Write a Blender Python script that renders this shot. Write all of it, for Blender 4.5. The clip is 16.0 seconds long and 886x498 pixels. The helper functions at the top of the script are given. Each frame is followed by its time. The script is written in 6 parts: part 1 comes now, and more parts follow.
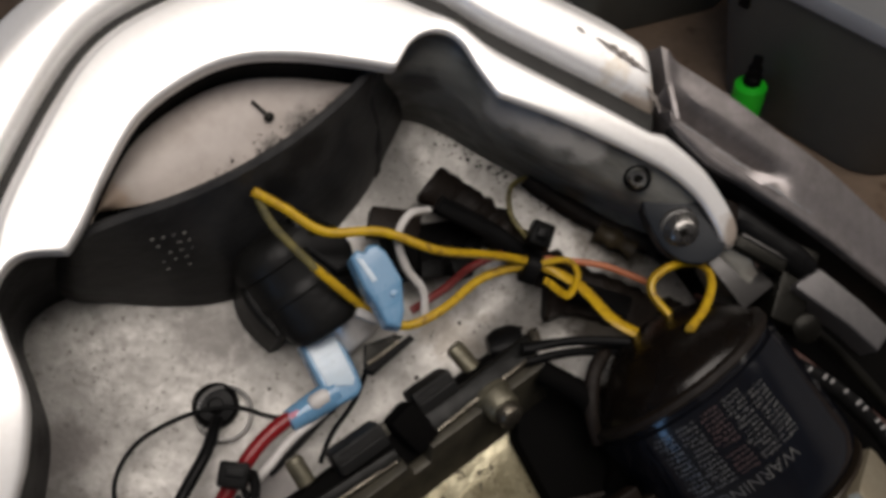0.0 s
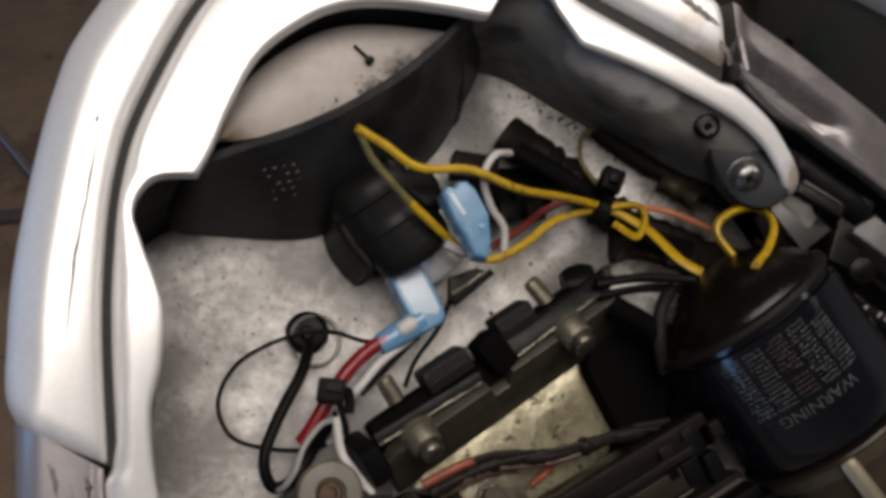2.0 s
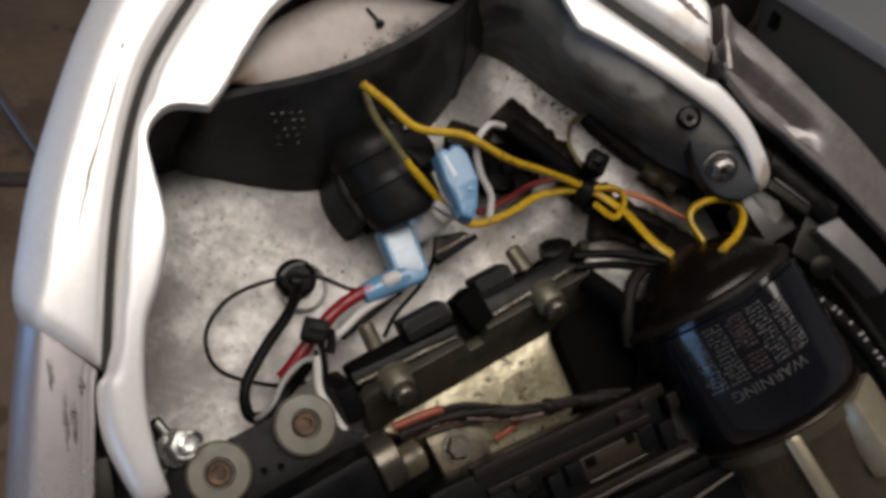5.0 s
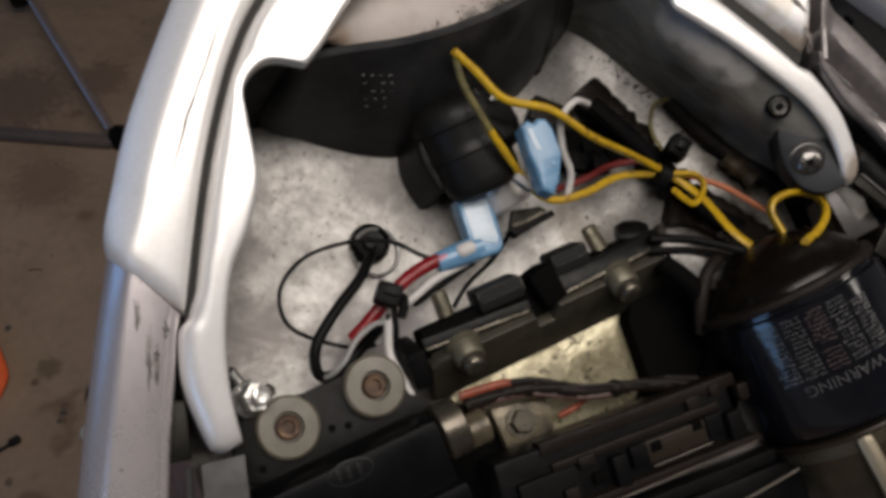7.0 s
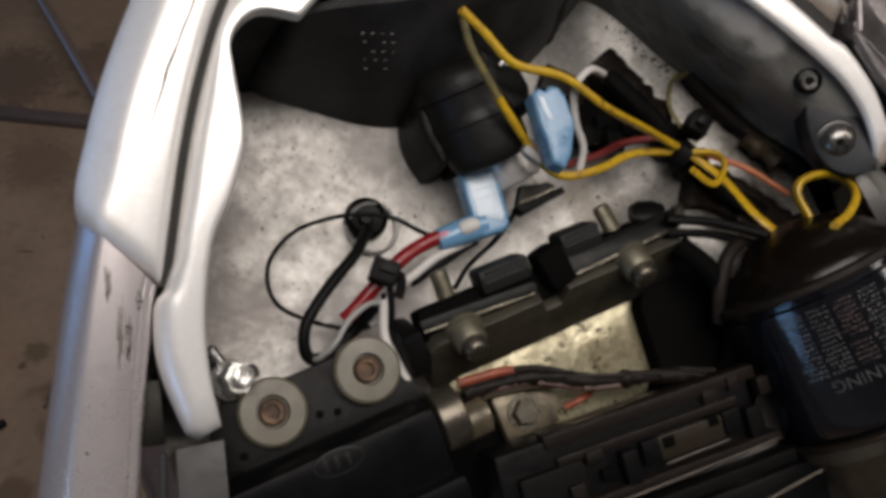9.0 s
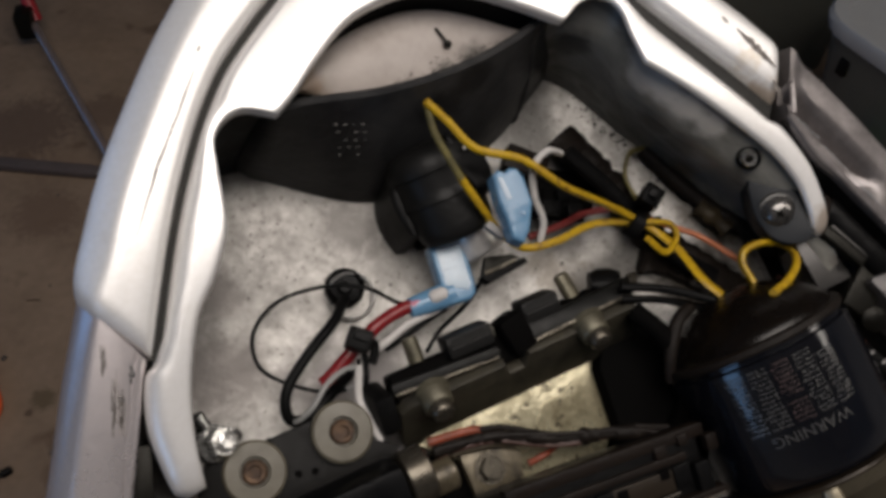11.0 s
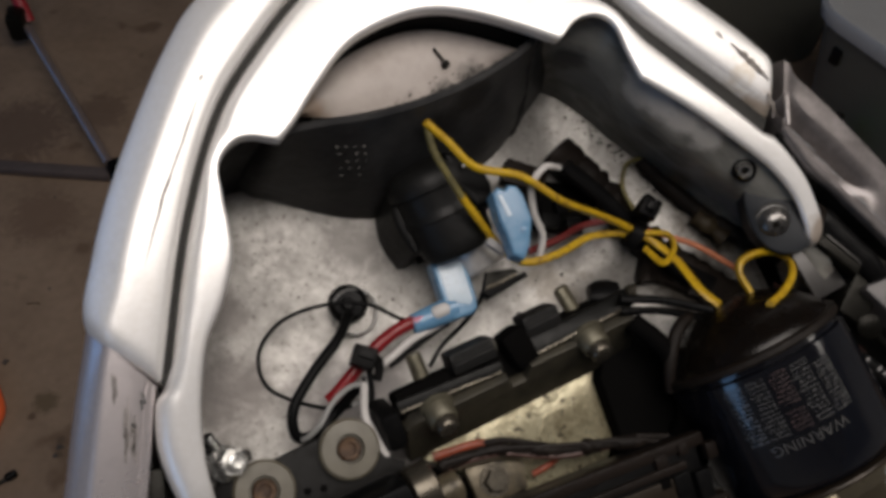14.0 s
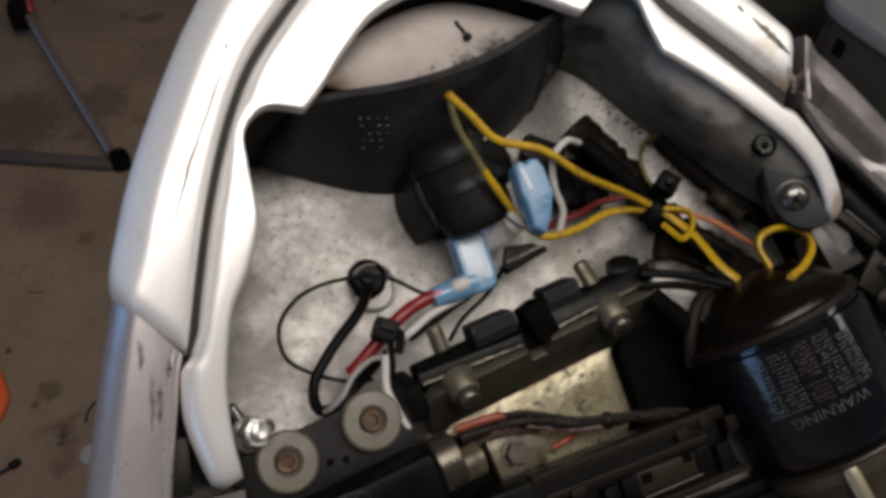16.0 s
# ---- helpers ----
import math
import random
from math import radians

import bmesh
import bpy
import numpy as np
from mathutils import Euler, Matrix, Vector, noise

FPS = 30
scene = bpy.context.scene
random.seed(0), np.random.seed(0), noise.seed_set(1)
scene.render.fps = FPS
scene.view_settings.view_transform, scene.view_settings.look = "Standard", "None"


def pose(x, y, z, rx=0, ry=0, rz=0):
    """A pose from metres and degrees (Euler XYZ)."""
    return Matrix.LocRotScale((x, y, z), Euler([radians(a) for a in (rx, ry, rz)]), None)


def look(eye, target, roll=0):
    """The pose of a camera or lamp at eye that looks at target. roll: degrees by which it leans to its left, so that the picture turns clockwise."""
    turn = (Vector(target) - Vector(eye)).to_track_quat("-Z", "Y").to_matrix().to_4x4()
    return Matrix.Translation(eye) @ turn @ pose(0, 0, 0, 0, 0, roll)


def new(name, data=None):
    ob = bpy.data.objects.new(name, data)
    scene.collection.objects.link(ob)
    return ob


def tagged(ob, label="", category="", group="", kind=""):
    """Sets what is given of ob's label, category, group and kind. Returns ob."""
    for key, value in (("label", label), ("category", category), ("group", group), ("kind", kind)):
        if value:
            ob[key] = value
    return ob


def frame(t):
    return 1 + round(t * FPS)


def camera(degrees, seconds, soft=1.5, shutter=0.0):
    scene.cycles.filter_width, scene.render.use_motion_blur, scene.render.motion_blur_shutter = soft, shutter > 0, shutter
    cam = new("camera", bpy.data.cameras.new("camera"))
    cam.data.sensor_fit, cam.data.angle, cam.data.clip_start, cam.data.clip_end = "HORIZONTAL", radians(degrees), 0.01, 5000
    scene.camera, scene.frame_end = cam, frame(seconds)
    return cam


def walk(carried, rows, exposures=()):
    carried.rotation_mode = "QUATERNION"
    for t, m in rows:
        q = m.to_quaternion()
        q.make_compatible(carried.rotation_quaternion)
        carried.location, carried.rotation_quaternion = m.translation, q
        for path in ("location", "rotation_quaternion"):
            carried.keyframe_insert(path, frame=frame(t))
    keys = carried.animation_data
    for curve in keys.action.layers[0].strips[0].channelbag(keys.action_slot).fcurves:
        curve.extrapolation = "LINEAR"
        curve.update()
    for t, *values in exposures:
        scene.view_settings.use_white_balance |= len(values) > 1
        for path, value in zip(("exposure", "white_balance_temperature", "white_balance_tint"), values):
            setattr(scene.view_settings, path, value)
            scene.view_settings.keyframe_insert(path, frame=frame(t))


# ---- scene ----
cam = camera(53.7, 16.0, soft=4.0)
PATH = [
    (0, (0.0164, 0.0246, 0.9176), (-0.0713, 1.0734, -0.3395), -3.8),
    (0.5, (0.0189, 0.0123, 0.9200), (-0.0377, 1.0644, -0.3362), -4.5),
    (1, (0.0107, 0.0074, 0.9250), (-0.0615, 1.0422, -0.3452), -3.8),
    (1.5, (0.0025, 0.0025, 0.9274), (-0.0615, 1.0348, -0.3460), -4),
    (2, (-0.0066, -0.0033, 0.9241), (-0.1156, 1.0275, -0.3477), -3.7),
    (2.5, (-0.0107, -0.0115, 0.9184), (-0.1533, 1.0348, -0.3362), -2.3),
    (3, (-0.0131, -0.0172, 0.9209), (-0.1468, 1.0316, -0.3329), 0.8),
    (3.5, (-0.0066, -0.0238, 0.9250), (-0.1328, 1.0291, -0.3264), 1.2),
    (4, (0.0016, -0.0279, 0.9299), (-0.1082, 1.0381, -0.3124), 1.1),
    (6.5, (-0.0180, -0.0344, 0.9159), (-0.0918, 1.0004, -0.3551), 6),
    (7, (-0.0180, -0.0377, 0.9200), (-0.1673, 0.9930, -0.3469), 3.7),
    (7.5, (-0.0221, -0.0385, 0.9200), (-0.1771, 0.9906, -0.3477), 3.6),
    (8, (-0.0192, -0.0388, 0.9066), (-0.1828, 0.9998, -0.3524), 3.7),
    (8.2, (-0.0172, -0.0369, 0.8982), (-0.1732, 0.9869, -0.3733), 3.8),
    (10.3, (-0.0246, -0.0221, 0.9020), (-0.1771, 1.0045, -0.3674), 6.4),
    (10.5, (-0.0221, -0.0213, 0.9118), (-0.1697, 1.0094, -0.3551), 6.1),
    (11, (-0.0065, -0.0332, 0.9268), (-0.1772, 1.0385, -0.3033), 3.8),
    (11.5, (-0.0066, -0.0338, 0.9344), (-0.1470, 1.0331, -0.3035), 4.9),
    (12, (-0.0090, -0.0344, 0.9364), (-0.1665, 1.0307, -0.3001), 4.1),
    (12.5, (-0.0090, -0.0320, 0.9381), (-0.1747, 1.0234, -0.3067), 3.5),
    (13, (-0.0098, -0.0312, 0.9373), (-0.1771, 1.0184, -0.3116), 3.2),
    (13.5, (-0.0090, -0.0271, 0.9389), (-0.1706, 1.0168, -0.3165), 3.1),
    (14, (-0.0098, -0.0287, 0.9373), (-0.1697, 1.0275, -0.3075), 3.1),
    (14.5, (-0.0115, -0.0287, 0.9364), (-0.1804, 1.0275, -0.3067), 2.7),
    (15, (-0.0131, -0.0344, 0.9274), (-0.1697, 1.0152, -0.3239), 3.2),
    (15.5, (-0.0172, -0.0361, 0.9315), (-0.1681, 1.0119, -0.3206), 3.5),
    (16, (-0.0172, -0.0369, 0.9315), (-0.1697, 1.0152, -0.3165), 3.5),
]
walk(cam, [(t, look(eye, target, roll)) for t, eye, target, roll in PATH],
     [(0, 0.02), (4, 0.02), (6.5, 0.12), (8.2, 0.12), (10.5, 0.05), (11.0, -0.08), (12.0, 0.0), (14.0, -0.10), (14.5, -0.08), (15.0, -0.02), (16.0, 0.0)])

# ---- light ----
world = bpy.data.worlds.new("workshop_air")
world.use_nodes = True
world.node_tree.nodes["Background"].inputs[0].default_value = (0.5, 0.52, 0.56, 1)
world.node_tree.nodes["Background"].inputs[1].default_value = 0.01
scene.world = world


def area_lamp(name, eye, target, size, size_y, power, color):
    data = bpy.data.lights.new(name, "AREA")
    data.shape, data.size, data.size_y = "RECTANGLE", size, size_y
    data.energy, data.color = power, color
    ob = new(name, data)
    ob.matrix_world = look(eye, target)
    return ob


area_lamp("unseen_ceiling_light", (0.22, -0.12, 1.90), (0.0, 0.14, 0.72), 1.15, 0.62, 14.4, (1.0, 0.92, 0.86))
# second unseen lamp, added on the right to brighten the far side
area_lamp("unseen_ceiling_light", (1.45, 0.35, 2.15), (0.6, 0.2, 0.7), 0.45, 1.2, 8.0, (1.0, 0.91, 0.83))
area_lamp("doorway_daylight", (-4.56, 0.25, 1.06), (0, 0.2, 0.8), 2.8, 2.0, 13, (0.18, 0.46, 1.0))
area_lamp("window_daylight", (-1.35, -2.18, 1.00), (0.05, 0.2, 0.75), 0.55, 1.1, 4.0, (0.30, 0.56, 1.0))

# ---- materials ----


def material(name, color, rough=0.5, metal=0.0, second=None, grain=300.0, blotch=25.0, mix=0.5, bump=0.15, bump_scale=None,
             coat=0.0, rough_var=0.1, threshold=(0.35, 0.7), speck=None, speck_scale=900.0, spec=0.5, grime_and_light=(), streak=None):
    """A worn surface: two colours mixed by coarse and fine noise, uneven gloss, fine relief, optional dark specks."""
    m = bpy.data.materials.new(name)
    m.use_nodes = True
    nt = m.node_tree
    bsdf = nt.nodes["Principled BSDF"]
    co = nt.nodes.new("ShaderNodeTexCoord")
    place = co.outputs["Object"]
    if streak:
        turn = nt.nodes.new("ShaderNodeVectorRotate")
        turn.rotation_type = "Z_AXIS"
        turn.inputs["Angle"].default_value = streak[0]
        nt.links.new(place, turn.inputs["Vector"])
        drawn = nt.nodes.new("ShaderNodeVectorMath")
        drawn.operation = "MULTIPLY"
        drawn.inputs[1].default_value = (1 / streak[1], 1, 1)
        nt.links.new(turn.outputs[0], drawn.inputs[0])
        place = drawn.outputs[0]

    def noise_tex(scale, detail=4.0, roughness=0.6):
        n = nt.nodes.new("ShaderNodeTexNoise")
        n.inputs["Scale"].default_value, n.inputs["Detail"].default_value, n.inputs["Roughness"].default_value = scale, detail, roughness
        nt.links.new(place, n.inputs["Vector"])
        return n
    big, small = noise_tex(blotch), noise_tex(grain, 3.0)
    ramp = nt.nodes.new("ShaderNodeMapRange")
    ramp.inputs["From Min"].default_value, ramp.inputs["From Max"].default_value = threshold
    nt.links.new(big.outputs["Fac"], ramp.inputs["Value"])
    fine = nt.nodes.new("ShaderNodeMapRange")
    fine.inputs["From Min"].default_value, fine.inputs["From Max"].default_value = 0.3, 0.75
    nt.links.new(small.outputs["Fac"], fine.inputs["Value"])
    both = nt.nodes.new("ShaderNodeMath")
    both.operation = "MULTIPLY_ADD"
    nt.links.new(ramp.outputs[0], both.inputs[0])
    both.inputs[1].default_value = 0.65
    half = nt.nodes.new("ShaderNodeMath")
    half.operation = "MULTIPLY"
    nt.links.new(fine.outputs[0], half.inputs[0])
    half.inputs[1].default_value = 0.35
    nt.links.new(half.outputs[0], both.inputs[2])
    scaled = nt.nodes.new("ShaderNodeMath")
    scaled.operation, scaled.use_clamp = "MULTIPLY", True
    nt.links.new(both.outputs[0], scaled.inputs[0])
    scaled.inputs[1].default_value = mix * 2
    blend = nt.nodes.new("ShaderNodeMix")
    blend.data_type = "RGBA"
    second = second or tuple(c * 0.7 for c in color)
    blend.inputs["A"].default_value, blend.inputs["B"].default_value = (*color, 1), (*second, 1)
    nt.links.new(scaled.outputs[0], blend.inputs["Factor"])
    out = blend.outputs["Result"]
    if speck:
        sp = noise_tex(speck_scale, 2.0, 0.5)
        edge = nt.nodes.new("ShaderNodeMapRange")
        edge.inputs["From Min"].default_value, edge.inputs["From Max"].default_value = 0.62, 0.70
        nt.links.new(sp.outputs["Fac"], edge.inputs["Value"])
        over = nt.nodes.new("ShaderNodeMix")
        over.data_type = "RGBA"
        over.inputs["B"].default_value = (*speck, 1)
        nt.links.new(edge.outputs[0], over.inputs["Factor"])
        nt.links.new(out, over.inputs["A"])
        out = over.outputs["Result"]
    # ragged tinted patches: grime, and on some surfaces painted sheen or shade
    for centre, reach, tint in grime_and_light:
        gap = nt.nodes.new("ShaderNodeVectorMath")
        gap.operation = "DISTANCE"
        gap.inputs[1].default_value = centre
        nt.links.new(co.outputs["Object"], gap.inputs[0])
        ragged = nt.nodes.new("ShaderNodeMath")
        ragged.operation = "MULTIPLY_ADD"
        nt.links.new(noise_tex(95.0, 5.0, 0.7).outputs["Fac"], ragged.inputs[0])
        ragged.inputs[1].default_value = reach * 1.8
        nt.links.new(gap.outputs["Value"], ragged.inputs[2])
        near = nt.nodes.new("ShaderNodeMapRange")
        near.inputs["From Min"].default_value, near.inputs["From Max"].default_value = reach * 1.45, reach * 1.9
        near.inputs["To Min"].default_value, near.inputs["To Max"].default_value = 0.9, 0.0
        nt.links.new(ragged.outputs[0], near.inputs["Value"])
        oily = nt.nodes.new("ShaderNodeMix")
        oily.data_type = "RGBA"
        oily.inputs["B"].default_value = (*tint, 1)
        nt.links.new(near.outputs[0], oily.inputs["Factor"])
        nt.links.new(out, oily.inputs["A"])
        out = oily.outputs["Result"]
    nt.links.new(out, bsdf.inputs["Base Color"])
    bsdf.inputs["Metallic"].default_value = metal
    gloss = nt.nodes.new("ShaderNodeMapRange")
    gloss.inputs["To Min"].default_value, gloss.inputs["To Max"].default_value = max(0.03, rough - rough_var), min(1, rough + rough_var)
    nt.links.new(both.outputs[0], gloss.inputs["Value"])
    nt.links.new(gloss.outputs[0], bsdf.inputs["Roughness"])
    bsdf.inputs["Coat Weight"].default_value = coat
    bsdf.inputs["Specular IOR Level"].default_value = spec
    if bump:
        b = nt.nodes.new("ShaderNodeBump")
        b.inputs["Strength"].default_value, b.inputs["Distance"].default_value = bump, 0.0006
        nt.links.new((noise_tex(bump_scale, 4.0) if bump_scale else small).outputs["Fac"], b.inputs["Height"])
        nt.links.new(b.outputs["Normal"], bsdf.inputs["Normal"])
    return m


SILVER = material("silver_paint", (0.8866, 0.8769, 0.8671), 0.45, 0.50, (0.682, 0.6527, 0.604), 500, 38, 0.35, 0.03, threshold=(0.56, 0.80),
                  grime_and_light=[((-0.0171, 0.0942, -0.003), 0.0050, (0.62, 0.55, 0.49)), ((-0.006, 0.0985, -0.003), 0.0045, (0.74, 0.70, 0.65)), ((0.0915, 0.0330, -0.006), 0.0050, (0.74, 0.66, 0.58)), ((0.0985, 0.0260, -0.006), 0.0040, (0.72, 0.63, 0.54)), ((0.1295, -0.0320, -0.016), 0.0085, (0.46, 0.38, 0.31))])
RIMSILVER = material("rim_silver_paint", (0.94, 0.93, 0.92), 0.50, 0.40, (0.70, 0.67, 0.62), 500, 38, 0.35, 0.03, threshold=(0.56, 0.80),
                     grime_and_light=[((0.1130, 0.0330, 0.0), 0.0075, (0.72, 0.63, 0.50)), ((0.1190, 0.0200, -0.003), 0.0075, (0.56, 0.46, 0.36)), ((0.1230, 0.0180, -0.003), 0.0045, (0.30, 0.25, 0.21))])
PANEL = material("dull_silver_paint", (0.80, 0.745, 0.75), 0.34, 0.74, (0.58, 0.53, 0.53), 400, 30, 0.45, 0.05, threshold=(0.4, 0.75))
GROOVEDARK = material("dark_groove", (0.034, 0.0335, 0.032), 0.6, 0.0, (0.056, 0.055, 0.052), 300, 30, spec=0.25)
# Harness grime, plus dark patches painting the shadow below the near flange.
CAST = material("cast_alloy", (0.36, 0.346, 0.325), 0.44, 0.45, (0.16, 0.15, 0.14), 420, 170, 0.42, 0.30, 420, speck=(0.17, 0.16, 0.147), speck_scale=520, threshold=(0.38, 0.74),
                grime_and_light=[((-0.052, -0.034, -0.078), 0.030, (0.20, 0.185, 0.18)), ((-0.096, -0.010, -0.080), 0.020, (0.17, 0.155, 0.145)), ((-0.088, 0.020, -0.082), 0.013, (0.18, 0.165, 0.155)), ((0.118, -0.010, -0.066), 0.022, (0.085, 0.072, 0.056)), ((0.095, -0.034, -0.060), 0.022, (0.05, 0.042, 0.033)), ((0.045, -0.012, -0.062), 0.016, (0.20, 0.18, 0.155)), ((0.080, 0.018, -0.072), 0.006, (0.12, 0.108, 0.088)), ((-0.030, 0.030, -0.084), 0.020, (0.16, 0.15, 0.14))])
BRACKET = material("grey_alloy", (0.0971, 0.0951, 0.0931), 0.36, 0.6, (0.0283, 0.0275, 0.0258), 220, 45, 0.55, 0.12, threshold=(0.3, 0.7))
BLACK = material("black_plastic", (0.003, 0.003, 0.0032), 0.50, 0.0, (0.006, 0.0058, 0.0056), 350, 60, 0.5, 0.4, 180, spec=0.08)
RUBBER = material("black_rubber", (0.003, 0.003, 0.0032), 0.42, 0.0, (0.006, 0.006, 0.006), 500, 60, 0.4, 0.25, spec=0.10)
BLACKMETAL = material("dark_steel", (0.0146, 0.014, 0.0118), 0.33, 0.5, (0.0067, 0.0062, 0.005), 300, 40, 0.5, 0.15, spec=0.14)
STUD = material("dull_stud", (0.0971, 0.091, 0.0728), 0.46, 0.5, (0.0526, 0.0485, 0.0384), 500, 120, 0.5, 0.15)
CHROME = material("bright_steel", (0.56, 0.56, 0.546), 0.26, 1.0, (0.42, 0.42, 0.406), 300, 60, 0.4, 0.05)
GOLD = material("passivated_plate", (0.45, 0.412, 0.280), 0.30, 0.5, (0.115, 0.096, 0.052), 420, 62, 0.5, 1.0, 120, speck=(0.045, 0.036, 0.020), speck_scale=300, threshold=(0.42, 0.60))
BEIGE = material("dusty_lamp_back", (0.44, 0.392, 0.362), 0.55, 0.0, (0.32, 0.28, 0.25), 300, 45, 0.5, 0.05,
                 grime_and_light=[((0.0254, 0.0017, 0.0547), 0.0085, (0.15, 0.137, 0.125)), ((0.0140, -0.0005, 0.0547), 0.0050, (0.17, 0.155, 0.14)), ((-0.0363, 0.0045, 0.0527), 0.008, (0.36, 0.275, 0.21))])
YELLOW = material("yellow_insulation", (0.56, 0.36, 0.0096), 0.42, 0.0, (0.32, 0.184, 0.0096), 700, 190, 0.5, 0.1, speck=(0.224, 0.128, 0.0096), speck_scale=260)
OLIVE = material("dirty_yellow_insulation", (0.192, 0.16, 0.048), 0.5, 0.0, (0.064, 0.056, 0.024), 700, 150, 0.6, 0.1)
WHITE = material("white_insulation", (0.576, 0.56, 0.544), 0.45, 0.0, (0.4, 0.376, 0.36), 700, 150, 0.4, 0.1)
GREY = material("grey_insulation", (0.2808, 0.2808, 0.273), 0.45, 0.0, (0.156, 0.156, 0.156), 700, 150, 0.4, 0.1)
ORANGE = material("orange_insulation", (0.496, 0.16, 0.064), 0.45, 0.0, (0.336, 0.104, 0.048), 700, 150, 0.4, 0.1)
RED = material("red_insulation", (0.2016, 0.0058, 0.0096), 0.35, 0.0, (0.1344, 0.0048, 0.0072), 700, 150, 0.4, 0.1)
DARKRED = material("dark_red_insulation", (0.16, 0.0176, 0.016), 0.45, 0.0, (0.08, 0.012, 0.0096), 700, 150, 0.4, 0.1)
BROWNWIRE = material("brown_insulation", (0.07, 0.03, 0.022), 0.45, 0.0, (0.04, 0.018, 0.014), 600, 100, 0.4, 0.1)
PINK = material("pink_insulation", (0.55, 0.22, 0.30), 0.45, 0.0, (0.4, 0.14, 0.2), 500, 100, 0.4, 0.1)
BROWN = material("brown_tape", (0.0133, 0.0094, 0.0074), 0.45, 0.0, (0.0059, 0.0047, 0.004), 400, 60, 0.5, 0.4, spec=0.14)
BLUE = material("blue_nylon", (0.128, 0.2688, 0.4224), 0.30, 0.0, (0.096, 0.2112, 0.352), 300, 70, 0.4, 0.05, coat=0.3)
PALEBLUE = material("pale_blue_nylon", (0.52, 0.60, 0.67), 0.30, 0.0, (0.40, 0.51, 0.61), 300, 70, 0.5, 0.05, coat=0.3)
BUSH = material("nylon_bush", (0.132, 0.118, 0.086), 0.45, 0.0, (0.085, 0.076, 0.056), 400, 120, 0.5, 0.1)
RUST = material("rusty_bolt", (0.098, 0.054, 0.026), 0.5, 0.5, (0.030, 0.018, 0.013), 700, 240, 0.5, 0.4, threshold=(0.4, 0.62))
MOTOR = material("motor_paint", (0.0032, 0.0036, 0.0056), 0.11, 0.0, (0.0056, 0.006, 0.008), 300, 60, 0.4, 0.10, rough_var=0.05, spec=0.75)
MOTORCAP = material("motor_cap_paint", (0.0070, 0.0047, 0.0033), 0.28, 0.15, (0.0028, 0.0021, 0.0016), 300, 80, 0.5, 0.25, spec=0.28)
PRINT = material("label_print", (0.095, 0.094, 0.090), 0.3, 0.0, (0.0150, 0.0150, 0.019), 900, 300, 0.6, 0.0)
REDPRINT = material("red_label_print", (0.0286, 0.0114, 0.0114), 0.5, 0.0, (0.0156, 0.0062, 0.0062), 900, 250, 0.5, 0.0)
CASE = material("gearcase_alloy", (0.098, 0.084, 0.058), 0.34, 0.5, (0.040, 0.034, 0.024), 300, 50, 0.5, 0.15)
FLOOR = material("concrete_floor", (0.275, 0.198, 0.138), 0.75, 0.0, (0.170, 0.117, 0.079), 70, 9, 0.5, 0.25, 90, speck=(0.135, 0.088, 0.056), speck_scale=17, threshold=(0.3, 0.65),
                 grime_and_light=[((-0.5507, 0.4225, 0), 0.019, (0.110, 0.078, 0.044)), ((-0.5577, 0.4009, 0), 0.006, (0.085, 0.055, 0.034)), ((-0.5105, 0.3805, 0), 0.0065, (0.085, 0.058, 0.038)), ((-0.5040, 0.3616, 0), 0.0055, (0.085, 0.058, 0.038)), ((-0.5264, 0.2803, 0), 0.006, (0.09, 0.06, 0.04)), ((-0.82, 0.86, 0), 0.09, (0.115, 0.076, 0.054)), ((-0.72, 0.93, 0), 0.05, (0.135, 0.090, 0.062)), ((-0.70, 0.70, 0), 0.06, (0.15, 0.098, 0.066))])
WALLM = material("wall_paint", (0.62, 0.60, 0.57), 0.8, 0.0, (0.52, 0.50, 0.47), 60, 2, 0.4, 0.1)
BIN = material("grey_tub_plastic", (0.092, 0.095, 0.082), 0.5, 0.0, (0.072, 0.074, 0.064), 200, 6, 0.4, 0.08)
LID = material("pale_lid_plastic", (0.3381, 0.3461, 0.3542), 0.4, 0.0, (0.2737, 0.2818, 0.2898), 200, 10, 0.4, 0.05)
GREEN = material("green_bottle_plastic", (0.02, 0.62, 0.02), 0.35, 0.0, (0.015, 0.50, 0.02), 100, 40, 0.4, 0.03)
REDPAINT = material("red_paint", (0.35, 0.02, 0.03), 0.4, 0.0, (0.25, 0.015, 0.02), 200, 30, 0.4, 0.05)
HOSE = material("orange_hose", (0.775, 0.125, 0.0312), 0.5, 0.0, (0.625, 0.1, 0.025), 200, 40, 0.4, 0.05)
DULLSTEEL = material("scuffed_tube_steel", (0.125, 0.102, 0.098), 0.5, 0.2, (0.085, 0.069, 0.066), 200, 30, 0.5, 0.1)

TOPSTEEL = material("oily_top_steel", (0.0095, 0.0096, 0.0088), 0.40, 0.1, (0.0035, 0.0035, 0.0031), 300, 90, 0.5, 0.25, spec=0.14)
NEWSTEEL = material("shiny_zinc", (0.78, 0.78, 0.76), 0.30, 0.80, (0.46, 0.45, 0.43), 300, 90, 0.5, 0.05)
UNITBLACK = material("satin_black_moulding", (0.0026, 0.0028, 0.0033), 0.36, 0.0, (0.0019, 0.002, 0.0024), 500, 60, 0.4, 0.06, spec=0.16)
OILSTEEL = material("oily_olive_steel", (0.058, 0.052, 0.037), 0.40, 0.3, (0.012, 0.011, 0.009), 300, 65, 0.5, 0.12, spec=0.3)
